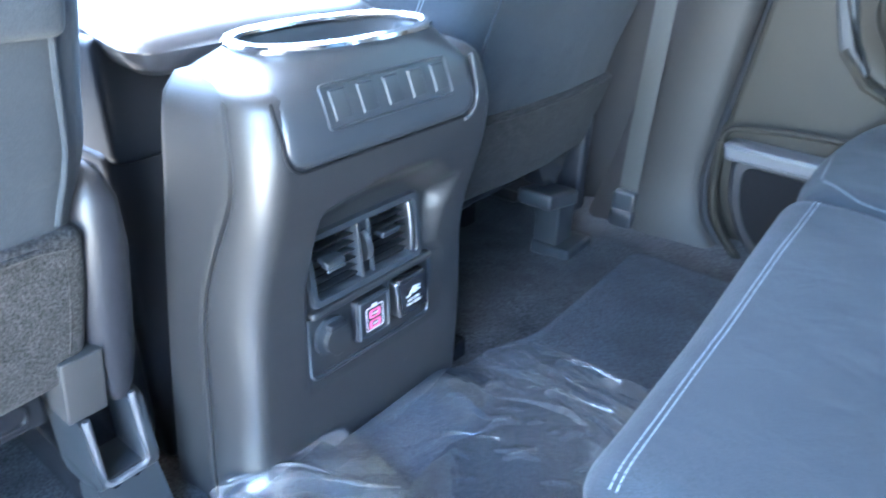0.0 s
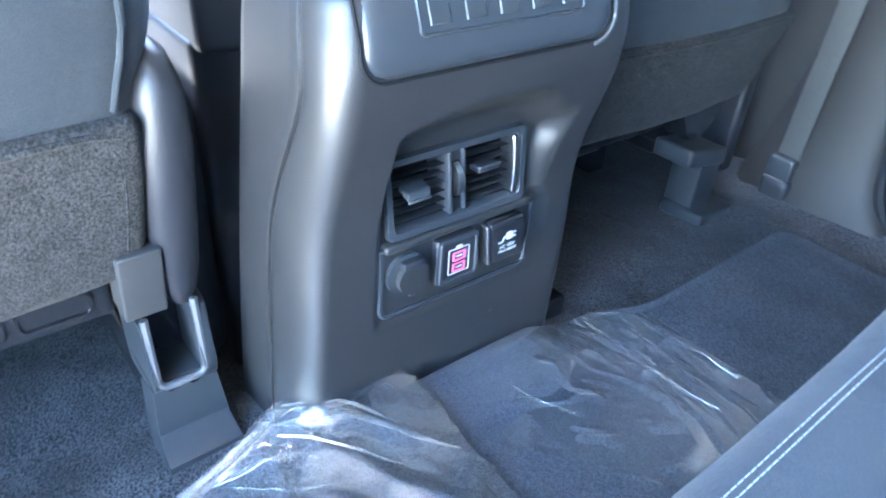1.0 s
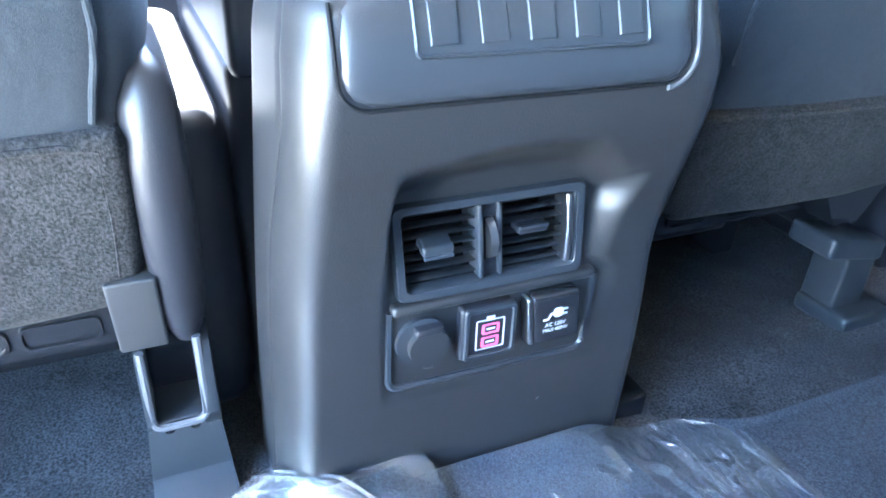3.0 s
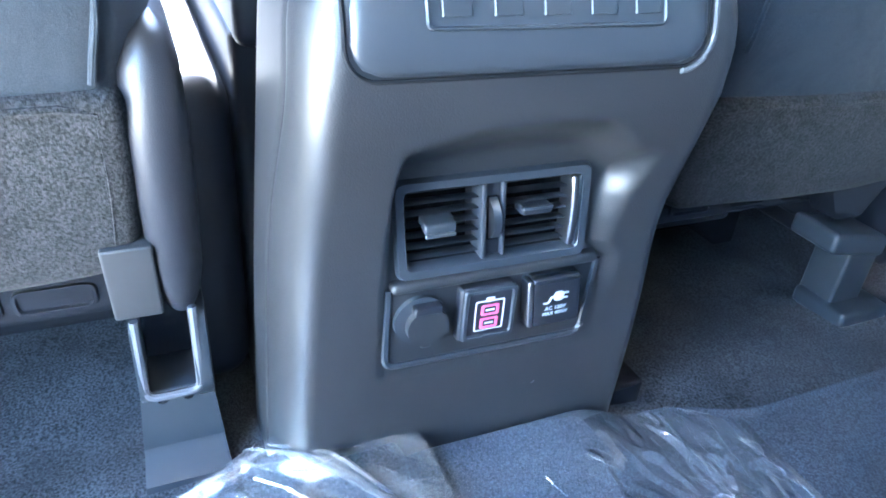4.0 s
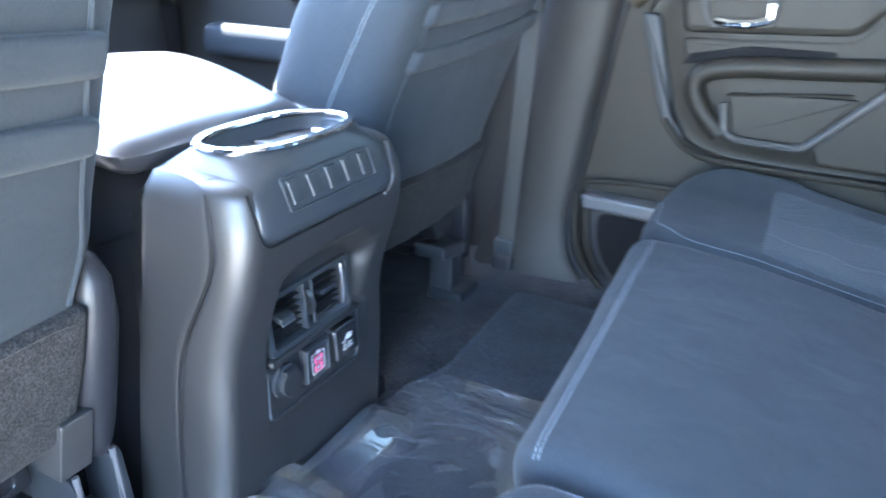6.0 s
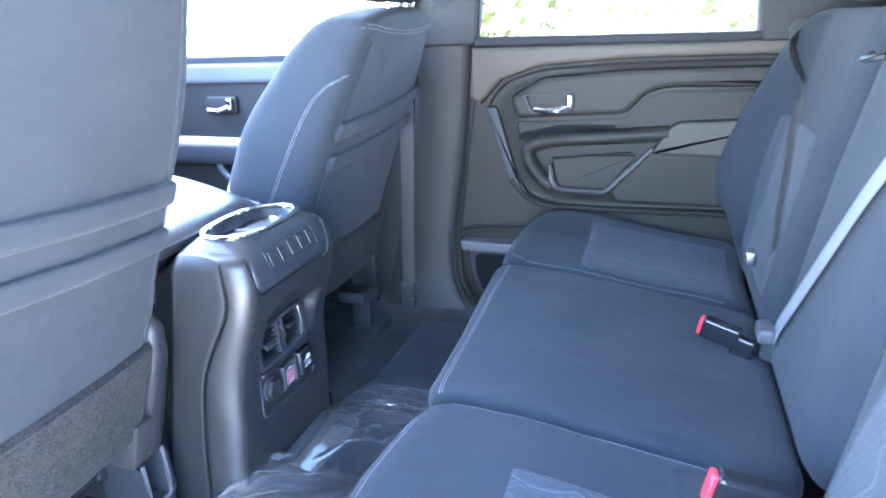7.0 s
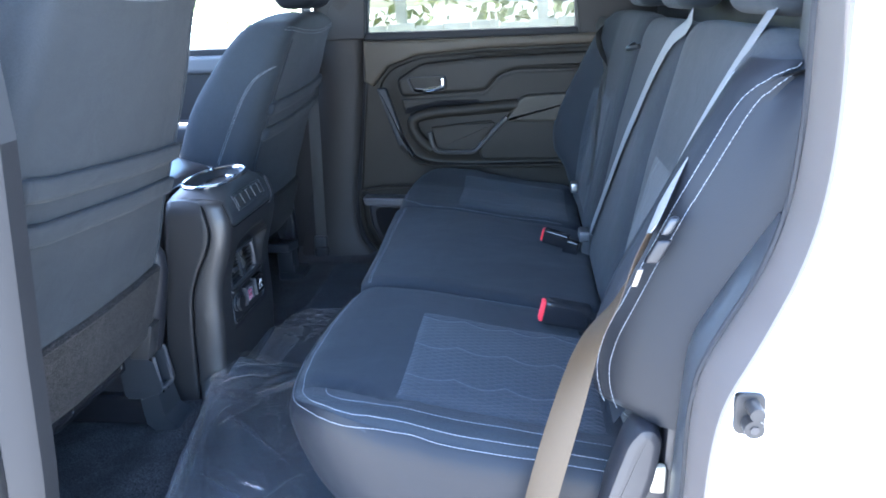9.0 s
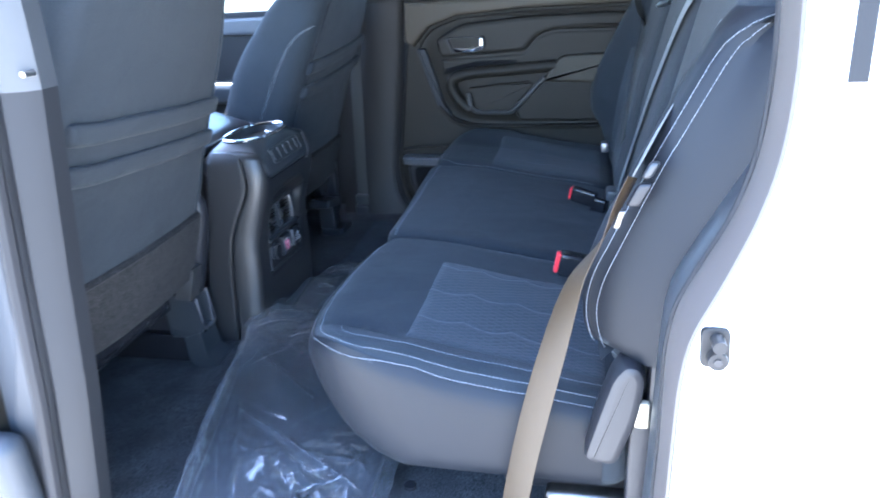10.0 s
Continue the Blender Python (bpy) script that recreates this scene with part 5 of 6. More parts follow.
NEAR, MIDDLE, FAR = (-0.806, -0.177), (-0.175, 0.453), (0.455, 0.870)
c_near = cushion("seat_cushion", *NEAR, [NEAR[0]])
c_mid = cushion("seat_cushion", *MIDDLE, [])
c_far = cushion("seat_cushion", *FAR, [FAR[1]])
t_near, t_mid, t_far = tree_of(c_near), tree_of(c_mid), tree_of(c_far)


def drape(tree, x0, x1, y0, y1, lift, down=(0, 0, -1)):
    """A soft panel laid on a cushion, its edges tucked in."""
    bm = bmesh.new()
    n = 30
    grid = []
    for i in range(n + 1):
        row = []
        for j in range(n + 1):
            u, v = i / n, j / n
            e = min(u, 1 - u, v, 1 - v)
            x, y = x0 + (x1 - x0) * u, y0 + (y1 - y0) * v
            hit = tree.ray_cast(Vector((x, y, 1.0)), Vector(down))
            z = hit[0].z if hit[0] is not None else seat_top(x)
            row.append(bm.verts.new((x, y, z + lift * (min(1.0, e / 0.06) ** 0.5) - 0.003)))
        grid.append(row)
    for i in range(n):
        for j in range(n):
            bm.faces.new((grid[i][j], grid[i + 1][j], grid[i + 1][j + 1], grid[i][j + 1]))
    return bm


part("seat_insert", drape(t_near, 0.0, 0.36, -0.684, -0.322, 0.008), insert, bench, "lighter blue-grey woven centre")
part("seat_insert", drape(t_far, -0.005, 0.36, 0.485, 0.790, 0.008), insert, bench, "lighter blue-grey woven centre")


def on(tree, pts, lift=0.0):
    out = []
    for p in pts:
        h = tree.ray_cast(Vector((p[0], p[1], 1.0)), Vector((0, 0, -1)))
        if h[0] is not None:
            out.append(h[0] + Vector((0, 0, lift)))
    return out


def dense(pts, step=0.004):
    out = []
    for a, b in zip(pts, pts[1:]):
        a, b = Vector(a), Vector(b)
        n = max(1, int((b - a).length / step))
        out += [a.lerp(b, i / n) for i in range(n)]
    return out + [Vector(pts[-1])]


def edge_loop(inset, end):
    line = rounded([(0.35, NEAR[0] + inset), (-0.182 + inset, NEAR[0] + inset), (-0.182 + inset, end)], 0.035 + 0.3 * inset, 16, closed=False)
    return [Vector((p.x + plan_shift(p.x, p.y, *NEAR, [NEAR[0]]), p.y)) for p in dense(line, 0.008)]


# vinyl side facing that wraps round the front corner
def side_facing():
    bm = bmesh.new()
    line = [p for p in edge_loop(0.0, -0.195)]
    pts = []
    for a, b in zip(line, line[1:]):
        n = max(1, int((b - a).length / 0.012))
        pts += [a.lerp(b, q / n) for q in range(n)]
    cols = []
    for q, p in enumerate(pts):
        d = (pts[min(q + 1, len(pts) - 1)] - pts[max(q - 1, 0)]).normalized()
        out = Vector((d.y, -d.x, 0))
        if out.y > 0 or out.x > 0.1:
            out = -out
        inset = Vector((p.x, p.y, 1.0)) - out * 0.020
        hit = t_near.ray_cast(inset, Vector((0, 0, -1)))
        if hit[0] is None:
            continue
        top = hit[0].z - 0.003
        col = []
        for r in range(15):
            z = 0.118 + (top - 0.118) * r / 14
            h = t_near.ray_cast(Vector((p.x, p.y, z)) + out * 0.10, -out)
            if h[0] is None:
                break
            col.append(h[0] + out * 0.0022)
        if len(col) == 15:
            cols.append(col)
    return loft(cols, cap=False, closed=False, bm=bm)


part("side_facing", side_facing(), vinyl, bench, "grey vinyl side of the cushion")


def stitch_row(line, tree, way, lift=0.0006):
    tagged(part("stitching", stitches(line, tree, way, lift=lift), thread, bench), "pale contrast stitching", kind="stuff")


seam_loop = rounded([(-0.168, -0.30), (-0.166, -0.195), (0.33, -0.195)], 0.05, 12, closed=False)
loop_c = rounded([(0.33, 0.475), (-0.13, 0.475), (-0.178, 0.52), (-0.190, 0.66)], 0.05, 12, closed=False)
rim_loop = edge_loop(0.014, -0.44)
for loop, tree in ((rim_loop, t_near), (edge_loop(0.030, -0.26), t_near), (edge_loop(0.070, -0.66), t_near), (seam_loop, t_near), (loop_c, t_far)):
    stitch_row([(p.x, p.y, 0.5) for p in dense(loop)], tree, (0, 0, -1), 0.0030 if loop is rim_loop else 0.0006)
for x_row in (-0.152, -0.147):
    stitch_row([(x_row - 0.012 * i / 150, -0.165 + 0.61 * i / 150, 0.5) for i in range(151)], t_mid, (0, 0, -1))
# dark seat base under the cushions
part("seat_base", rbox((0.17, -0.66, -0.03), (0.50, 0.84, 0.105), 0.02, 0.08), plastic_dark, bench)


BOLSTER = [(0.20, 0.37), (0.30, 0.335), (0.40, 0.309), (0.48, 0.306), (0.56, 0.332), (0.65, 0.378), (0.74, 0.422), (0.84, 0.478), (0.92, 0.53)]


def back_x(z, y):
    x = 0.392 + 0.19 * (z - 0.24) + 0.05 * max(0.0, z - 0.60)
    d = min(abs(y + 0.825), abs(y - 0.885))
    return x + (min(0.0, bowl(BOLSTER, z) - x)) * smooth(0.19, 0.04, d)


def backrest(y0, y1, hi=0.862):
    def bend(p):
        m = min(abs(p.y - y0), abs(p.y - y1))
        soft = 0.012 * smooth(0.10, 0.0, m)
        d = min(abs(p.y + 0.825), abs(p.y - 0.885))
        x = back_x(p.z, p.y)
        thick = (0.56 + 0.08 * (p.z - 0.5) - x) / 0.15
        low = 0.13 * smooth(0.16, 0.03, d) * smooth(0.42, 0.205, p.z)
        return Vector((x + p.x * thick + soft, p.y, p.z + low - 0.009 * smooth(0.80, 0.87, p.z) * (0.12 - min(0.12, m)) / 0.12))
    return part("backrest", rbox((0.0, y0, 0.205), (0.15, y1, hi), 0.045, 0.018, bend), cloth, bench)


b_near = backrest(-0.825, -0.198)
b_mid = backrest(-0.195, 0.270, 0.855)
b_far = backrest(0.273, 0.885)
tb_near, tb_mid, tb_far = tree_of(b_near), tree_of(b_mid), tree_of(b_far)


def back_panel(tree, y0, y1, z0, z1, lift=0.007, slant=0.0):
    bm = bmesh.new()
    n = 28
    grid = []
    for i in range(n + 1):
        row = []
        for j in range(n + 1):
            u, v = i / n, j / n
            e = min(u, 1 - u, v, 1 - v)
            y, z = y0 + (y1 + slant * (1 - v) - y0) * u, z0 + (z1 - z0) * v
            hit = tree.ray_cast(Vector((-0.3, y, z)), Vector((1, 0, 0)))
            x = hit[0].x if hit[0] is not None else back_x(z, y)
            row.append(bm.verts.new((x - lift * min(1.0, e / 0.06) ** 0.5 + 0.003, y, z)))
        grid.append(row)
    for i in range(n):
        for j in range(n):
            bm.faces.new((grid[i][j], grid[i + 1][j], grid[i + 1][j + 1], grid[i][j + 1]))
    return bm


part("back_insert", back_panel(tb_near, -0.660, -0.325, 0.265, 0.630, slant=0.085), insert, bench, "lighter blue-grey woven centre")
part("back_insert", back_panel(tb_far, 0.405, 0.745, 0.265, 0.630), insert, bench, "lighter blue-grey woven centre")


OUTER = [(0.36, 0.352), (0.42, 0.330), (0.48, 0.336), (0.578, 0.377), (0.654, 0.411), (0.731, 0.449), (0.796, 0.482), (0.821, 0.504), (0.837, 0.536), (0.847, 0.565), (0.852, 0.60)]


def back_facing():
    """Vinyl outer flank of the near backrest."""
    bm = bmesh.new()
    rows = []
    for k in range(34):
        z = 0.365 + 0.484 * k / 33
        row = []
        for i in range(14):
            x0 = bowl(OUTER, z) - 0.008
            x = x0 + (0.615 - x0) * i / 13
            hit = tb_near.ray_cast(Vector((min(x, 0.54), -1.2, min(z, 0.80))), Vector((0, 1, 0)))
            y = (hit[0].y if hit[0] is not None and hit[0].y < -0.70 else -0.825) - 0.003 - 0.050 * smooth(x0 + 0.02, 0.530, x) * smooth(0.885, 0.79, z)
            row.append(bm.verts.new((x, y, z)))
        rows.append(row)
    for a, b in zip(rows, rows[1:]):
        for i in range(13):
            bm.faces.new((a[i], a[i + 1], b[i + 1], b[i]))
    return bm


def back_border():
    """Vinyl strip that rolls from the flank round the edge of the bolster to its front seam."""
    cols = []
    for k in range(44):
        z = 0.372 + 0.465 * k / 43
        c, col = Vector((bowl(OUTER, z) - 0.004, -0.764, z)), []
        for i in range(13):
            a = math.pi / 2 * i / 12
            way = Vector((math.sin(a), math.cos(a), 0))
            hit = tb_near.ray_cast(c - way * 0.5, way)
            col.append((hit[0] if hit[0] is not None else c) - way * (0.0036 if 0 < i < 12 else 0.0012))
        cols.append(col)
    return loft(cols, cap=False, closed=False)


part("back_border", back_border(), vinyl, bench, "blue-grey vinyl border of the backrest")
part("back_facing", back_facing(), vinyl, bench, "grey vinyl flank of the backrest")
for off in (0.004, -0.010):
    stitch_row([(bowl(OUTER, 0.37 + 0.465 * i / 140) + off, -1.0, 0.37 + 0.465 * i / 140) for i in range(141)], tb_near, (0, 1, 0), 0.0048)
stitch_row([(0.0, -0.760, 0.33 + 0.49 * i / 140) for i in range(141)], tb_near, (1, 0, 0), 0.0015)
stitch_row([(0.0, -0.222, 0.27 + 0.55 * i / 140) for i in range(141)], tb_near, (1, 0, 0))

for yc, hw in ((-0.55, 0.135), (0.06, 0.125), (0.60, 0.135)):
    part("headrest", rbox((0.0, yc - hw, 0.875), (0.11, yc + hw, 1.06), 0.04, 0.02, lambda p: Vector((0.535 + p.x + 0.1 * (p.z - 0.88), p.y, p.z))), cloth, bench)
part("release_strap", tube(smooth_line([(0.498, 0.235, 0.79), (0.480, 0.22, 0.782), (0.482, 0.19, 0.784), (0.500, 0.17, 0.79)], 5), 0.006, 6), satin, bench, "grey release loop")

# hinge cover at the outer corner of the bench
hinge = [(0.318, 0.197), (0.345, 0.300), (0.358, 0.345), (0.375, 0.368), (0.395, 0.366), (0.406, 0.345), (0.398, 0.280), (0.370, 0.190)]
part("hinge_cover", slab(hinge, "y", -0.795, -0.052, 0.012, 0.02), plastic_dark, bench, "dark grey plastic hinge cover")
part("hinge_clip", rbox((0.392, -0.842, 0.262), (0.412, -0.828, 0.305), 0.004, 0.01), cream, bench, "cream plastic clip")
part("hinge_plate", rbox((0.385, -0.835, 0.02), (0.42, -0.80, 0.30), 0.006, 0.05), plastic_dark, bench)
part("hinge_arm", rbox((0.26, -0.80, 0.02), (0.44, -0.765, 0.09), 0.010, 0.05), steel, bench)

# ---- belts and buckles of the bench ----
nb = thing("rear_seat_belt", (0.37, -0.83, 0.3), "tan seat belt hanging loose beside the rear seat", "seat belt", group="rear seat belts")
line = smooth_line([(0.372, -0.835, 0.640), (0.356, -0.842, 0.605), (0.336, -0.846, 0.555), (0.302, -0.848, 0.490), (0.272, -0.850, 0.38), (0.242, -0.852, 0.25), (0.218, -0.852, 0.12), (0.205, -0.845, 0.02)], 8)
part("lap_webbing", strap(line, [Vector((-0.22, -0.86, 0.46)).lerp(Vector((0.80, -0.55, 0.10)), smooth(4, 40, i)) for i in range(len(line))], 0.048), webbing_tan, nb, "tan woven belt")
line = smooth_line([(0.590, -0.600, 0.930), (0.555, -0.625, 0.890), (0.480, -0.700, 0.800), (0.420, -0.765, 0.715), (0.385, -0.815, 0.660), (0.372, -0.835, 0.640)], 8)
part("shoulder_webbing", strap(line, [Vector((-0.28, 0.83, -0.46)).lerp(Vector((-0.10, 0.80, -0.58)), i / (len(line) - 1)) for i in range(len(line))], 0.046), webbing, nb, "pale grey woven belt")
part("tongue", rbox((0.366, -0.846, 0.604), (0.384, -0.836, 0.634), 0.004, 0.008, lambda p: Vector((p.x + 0.5 * (p.z - 0.607), p.y, p.z))), plastic_dark, nb, "dark plastic belt tongue")
part("tongue_plate", rbox((0.352, -0.853, 0.577), (0.360, -0.849, 0.600), 0.0015, 0.008, lambda p: Vector((p.x + 0.3 * (p.z - 0.585), p.y, p.z))), steel, nb, "steel tongue plate")
part("tongue_grip", rbox((0.384, -0.846, 0.640), (0.397, -0.834, 0.662), 0.005, 0.008, lambda p: Vector((p.x + 0.5 * (p.z - 0.645), p.y, p.z))), plastic_cover, nb)

mb = thing("rear_seat_belt", (0.45, 0.0, 0.3), "pale grey centre seat belt across the backrest", "seat belt", group="rear seat belts")


def on_back(y, z, off=0.008):
    tr = tb_near if y < -0.197 else tb_mid if y < 0.271 else tb_far
    h = tr.ray_cast(Vector((-0.3, y, z)), Vector((1, 0, 0)))
    return Vector(((h[0].x if h[0] is not None else back_x(z, y)) - off, y, z))


line = [on_back(-0.165 + 0.365 * t, 0.845 - 0.565 * t) for t in [i / 30 for i in range(31)]]
part("webbing", strap([Vector((0.545, -0.185, 0.868))] + line, (0.15, 0.85, 0.5), 0.046), webbing, mb)
part("tongue", slab([(0.372, 0.235), (0.400, 0.225), (0.408, 0.285), (0.380, 0.292)], "y", 0.195, 0.008, 0.002, 0.008), satin, mb, "steel belt tongue")
part("tongue_grip", rbox((0.365, 0.175, 0.270), (0.395, 0.235, 0.300), 0.008, 0.01), plastic_grey, mb)
fb = thing("rear_seat_belt", (0.36, 0.37, 0.3), "dark seat belt end on the far rear seat", "seat belt", group="rear seat belts")
part("webbing", strap([on_back(0.835 - 0.42 * t, 0.84 - 0.46 * t, 0.006) for t in [i / 24 for i in range(25)]], (0.1, 0.8, 0.6), 0.046), webbing_dark, fb)
part("tongue", rbox((0.350, 0.345, 0.365), (0.372, 0.385, 0.395), 0.006, 0.01), satin, fb, "steel belt tongue")


def buckle(x, y, z, yaw, label, stretch=1.0, size=1.0):
    b = thing("seat_belt_buckle", (x, y, z), label, "belt buckle", group="rear belt buckles")
    m = pose(x, y, z, 0, 12, yaw) @ Matrix.Scale(size, 4)
    part("housing", rbox((0.006, -0.018, -0.028), (0.105 * stretch, 0.018, 0.026), 0.008, 0.012, lambda p: m @ p), plastic_gloss, b)
    part("button", rbox((-0.002, -0.0110, -0.0245), (0.008, 0.0110, 0.0225), 0.004, 0.008, lambda p: m @ p), red, b, "red release button")
    part("stalk", rbox((0.09 * stretch, -0.014, -0.06), (0.14, 0.014, 0.01), 0.008, 0.02, lambda p: m @ p), plastic_gloss, b)
    return b


buckle(0.252, -0.305, 0.292, 4, "black seat belt buckle with red button on the cushion")
buckle(0.266, 0.235, 0.278, -18, "black seat belt buckle with red button beside the far seat", 0.95, 0.78)

# ---- floor mats in their clear wrapping ----


def mat_sheet(poly, base, thick, lift=None):
    """A carpet mat with a bound edge; lift(x, y) raises part of it."""
    pts = rounded(poly, 0.04, 6)
    pts = dense(list(pts) + [pts[0]], 0.02)[:-1]
    c = sum(pts, Vector((0, 0))) / len(pts)
    bm = bmesh.new()
    rings = []
    up = lift or (lambda x, y: 0.0)
    for s, z in ((1.0, 0.0), (1.0, thick * 0.8), (0.99, thick), (0.97, thick), *((0.95 - 0.035 * k, thick * 0.8) for k in range(26))):
        ring = []
        for p in pts:
            q = c + (p - c) * s
            ring.append(Vector((q.x, q.y, base + z + up(q.x, q.y))))
        rings.append(ring)
    return loft(rings, cap=True, bm=bm)


def near_lift(x, y):
    return 0.046 * smooth(-0.43, -0.56, x) * smooth(-0.34, -0.15, y)


near_poly = [(-0.570, -0.235), (-0.572, -0.095), (-0.46, -0.060), (-0.10, -0.06), (-0.06, -0.82), (-0.40, -0.83), (-0.490, -0.50)]
far_poly = [(-0.542, -0.10), (-0.542, 0.17), (-0.538, 0.26), (-0.500, 0.345), (-0.505, 0.743), (-0.335, 0.735), (-0.12, 0.72), (-0.10, -0.10)]


def far_lift(x, y):
    return 0.030 * smooth(-0.44, -0.54, x) * (1 - smooth(0.12, 0.21, y))


nm = thing("floor_mat", (-0.33, -0.45, -0.02), "dark carpet floor mat in a clear plastic bag", "floor mat", group="rear floor mats")
part("carpet", mat_sheet(near_poly, -0.012, 0.012, near_lift), mat_cloth, nm)
fm = thing("floor_mat", (-0.30, 0.35, -0.02), "dark carpet floor mat under a clear plastic sheet", "floor mat", group="rear floor mats")
part("carpet", mat_sheet(far_poly, -0.022, 0.014, far_lift), mat_cloth, fm)
for x, y in ((0.145, -0.718), (-0.051, -0.770)):
    part("grommet", tube([(x - 0.14, y, 0.0), (x - 0.14, y, 0.006)], 0.012, 14), plastic_gloss, nm)


def film_sheet(x0, x1, y0, y1, base, folds, amp, seed, mask=None):
    """A thin wrinkled sheet: soft billows and sharp creases running along given ways."""
    bm = bmesh.new()
    nx, ny = int((x1 - x0) / 0.004), int((y1 - y0) / 0.004)
    lines = []
    for fx, fy, ang, length, height, width in folds:
        lines.append((fx, fy, math.cos(ang), math.sin(ang), length, height, width))
    grid = []
    for i in range(nx + 1):
        row = []
        for j in range(ny + 1):
            x, y = x0 + (x1 - x0) * i / nx, y0 + (y1 - y0) * j / ny
            if mask and not mask(x, y):
                row.append(None)
                continue
            v = Vector((x * 9, y * 9, seed))
            h = amp * (0.6 * noise.noise(v) + 0.4 * abs(noise.noise(v * 2.7)) + 0.25 * abs(noise.noise(v * 6)))
            for fx, fy, c, s, ln, ht, wd in lines:
                a, b = (x - fx) * c + (y - fy) * s, -(x - fx) * s + (y - fy) * c
                b += 0.01 * noise.noise(Vector((a * 14, fx, 3)))
                if abs(a) < ln:
                    h += ht * max(0.0, 1 - abs(b) / wd) * (1 - (a / ln) ** 2)
            row.append(bm.verts.new((x, y, base(x, y) + max(0.0005, h + amp * 0.5))))
        grid.append(row)
    for i in range(nx):
        for j in range(ny):
            q = (grid[i][j], grid[i + 1][j], grid[i + 1][j + 1], grid[i][j + 1])
            if all(q):
                bm.faces.new(q)
    for v in [v for v in bm.verts if not v.link_faces]:
        bm.verts.remove(v)
    return bm


def inside(poly):
    pts = [Vector(p) for p in poly]

    def test(x, y):
        odd = False
        for i in range(len(pts)):
            a, b = pts[i - 1], pts[i]
            if (a.y > y) != (b.y > y) and x < (b.x - a.x) * (y - a.y) / (b.y - a.y) + a.x:
                odd = not odd
        return odd
    return test


rnd = random.Random(11)


def crease(x0, y0, x1, y1, height, width):
    """A fold between two spots."""
    return ((x0 + x1) / 2, (y0 + y1) / 2, math.atan2(y1 - y0, x1 - x0), math.hypot(x1 - x0, y1 - y0) / 2, height, width)


# the near bag: gathered along its edge, taut creases across, bright ridges by the console
folds = [crease(-0.575, -0.20, -0.545, -0.36, 0.012, 0.012), crease(-0.552, -0.33, -0.490, -0.57, 0.014, 0.012), crease(-0.505, -0.52, -0.415, -0.83, 0.014, 0.012), crease(-0.530, -0.36, -0.470, -0.60, 0.008, 0.009), crease(-0.480, -0.57, -0.385, -0.83, 0.008, 0.009)]
folds += [crease(-0.530, -0.27, -0.250, -0.50, 0.007, 0.005), crease(-0.480, -0.51, -0.060, -0.76, 0.009, 0.006), crease(-0.50, -0.40, -0.30, -0.86, 0.006, 0.005), crease(-0.33, -0.62, -0.12, -0.80, 0.010, 0.010)]
folds += [crease(-0.585, -0.215, -0.532, -0.05, 0.008, 0.020), crease(-0.555, -0.210, -0.463, -0.01, 0.008, 0.020), crease(-0.525, -0.215, -0.415, -0.11, 0.007, 0.018), crease(-0.465, -0.18, -0.365, -0.07, 0.006, 0.016), crease(-0.57, -0.25, -0.44, -0.25, 0.006, 0.014)]
folds += [(rnd.uniform(-0.57, -0.44), rnd.uniform(-0.26, -0.08), rnd.uniform(0.8, 1.5), rnd.uniform(0.03, 0.07), rnd.uniform(0.002, 0.004), rnd.uniform(0.006, 0.010)) for i in range(10)]
folds += [(rnd.uniform(-0.28, -0.10), rnd.uniform(-0.82, -0.66), rnd.uniform(0, 3.1), rnd.uniform(0.02, 0.05), rnd.uniform(0.004, 0.008), rnd.uniform(0.004, 0.008)) for i in range(26)]
folds += [(rnd.uniform(-0.52, -0.15), rnd.uniform(-0.82, -0.3), rnd.uniform(0, 3.1), rnd.uniform(0.05, 0.12), rnd.uniform(0.001, 0.003), rnd.uniform(0.004, 0.008)) for i in range(14)]
folds += [crease(-0.590, -0.240, -0.430, -0.045, 0.010, 0.016), crease(-0.465, -0.235, -0.340, -0.120, 0.012, 0.014)]
film_near = [(-0.585, -0.215), (-0.582, -0.095), (-0.555, -0.062), (-0.46, -0.045), (-0.06, -0.04), (-0.02, -0.875), (-0.41, -0.875), (-0.466, -0.70), (-0.510, -0.51), (-0.560, -0.32)]
bag = part("film", film_sheet(-0.61, -0.02, -0.88, -0.03, lambda x, y: 0.004 + near_lift(x, y), folds, 0.0025, 5, inside(film_near)), film_bag, nm, "crinkled clear plastic bag", 180)
folds = [(-0.43, 0.232, 0.02, 0.13, 0.004, 0.005), (-0.41, 0.265, -0.10, 0.15, 0.0035, 0.004), (-0.42, 0.20, 0.18, 0.13, 0.003, 0.004), (-0.44, 0.30, -0.22, 0.10, 0.005, 0.005), (-0.46, 0.12, 0.3, 0.03, 0.005, 0.005), (-0.42, 0.13, 0.6, 0.03, 0.005, 0.005), (-0.37, 0.09, 0.5, 0.035, 0.005, 0.005), (-0.45, 0.06, 1.2, 0.10, 0.0025, 0.004)]
folds += [(rnd.uniform(-0.52, -0.28), rnd.uniform(0.19, 0.35), rnd.uniform(-0.45, 0.45), rnd.uniform(0.03, 0.09), rnd.uniform(0.002, 0.0045), rnd.uniform(0.003, 0.005)) for i in range(34)]
folds += [(gx, gy, 1.15, 0.028, 0.0036, 0.011) for gx, gy in ((-0.478, 0.117), (-0.421, 0.129), (-0.515, 0.287), (-0.394, 0.232), (-0.368, 0.093), (-0.45, 0.25), (-0.42, 0.30), (-0.33, 0.17), (-0.47, 0.19))]
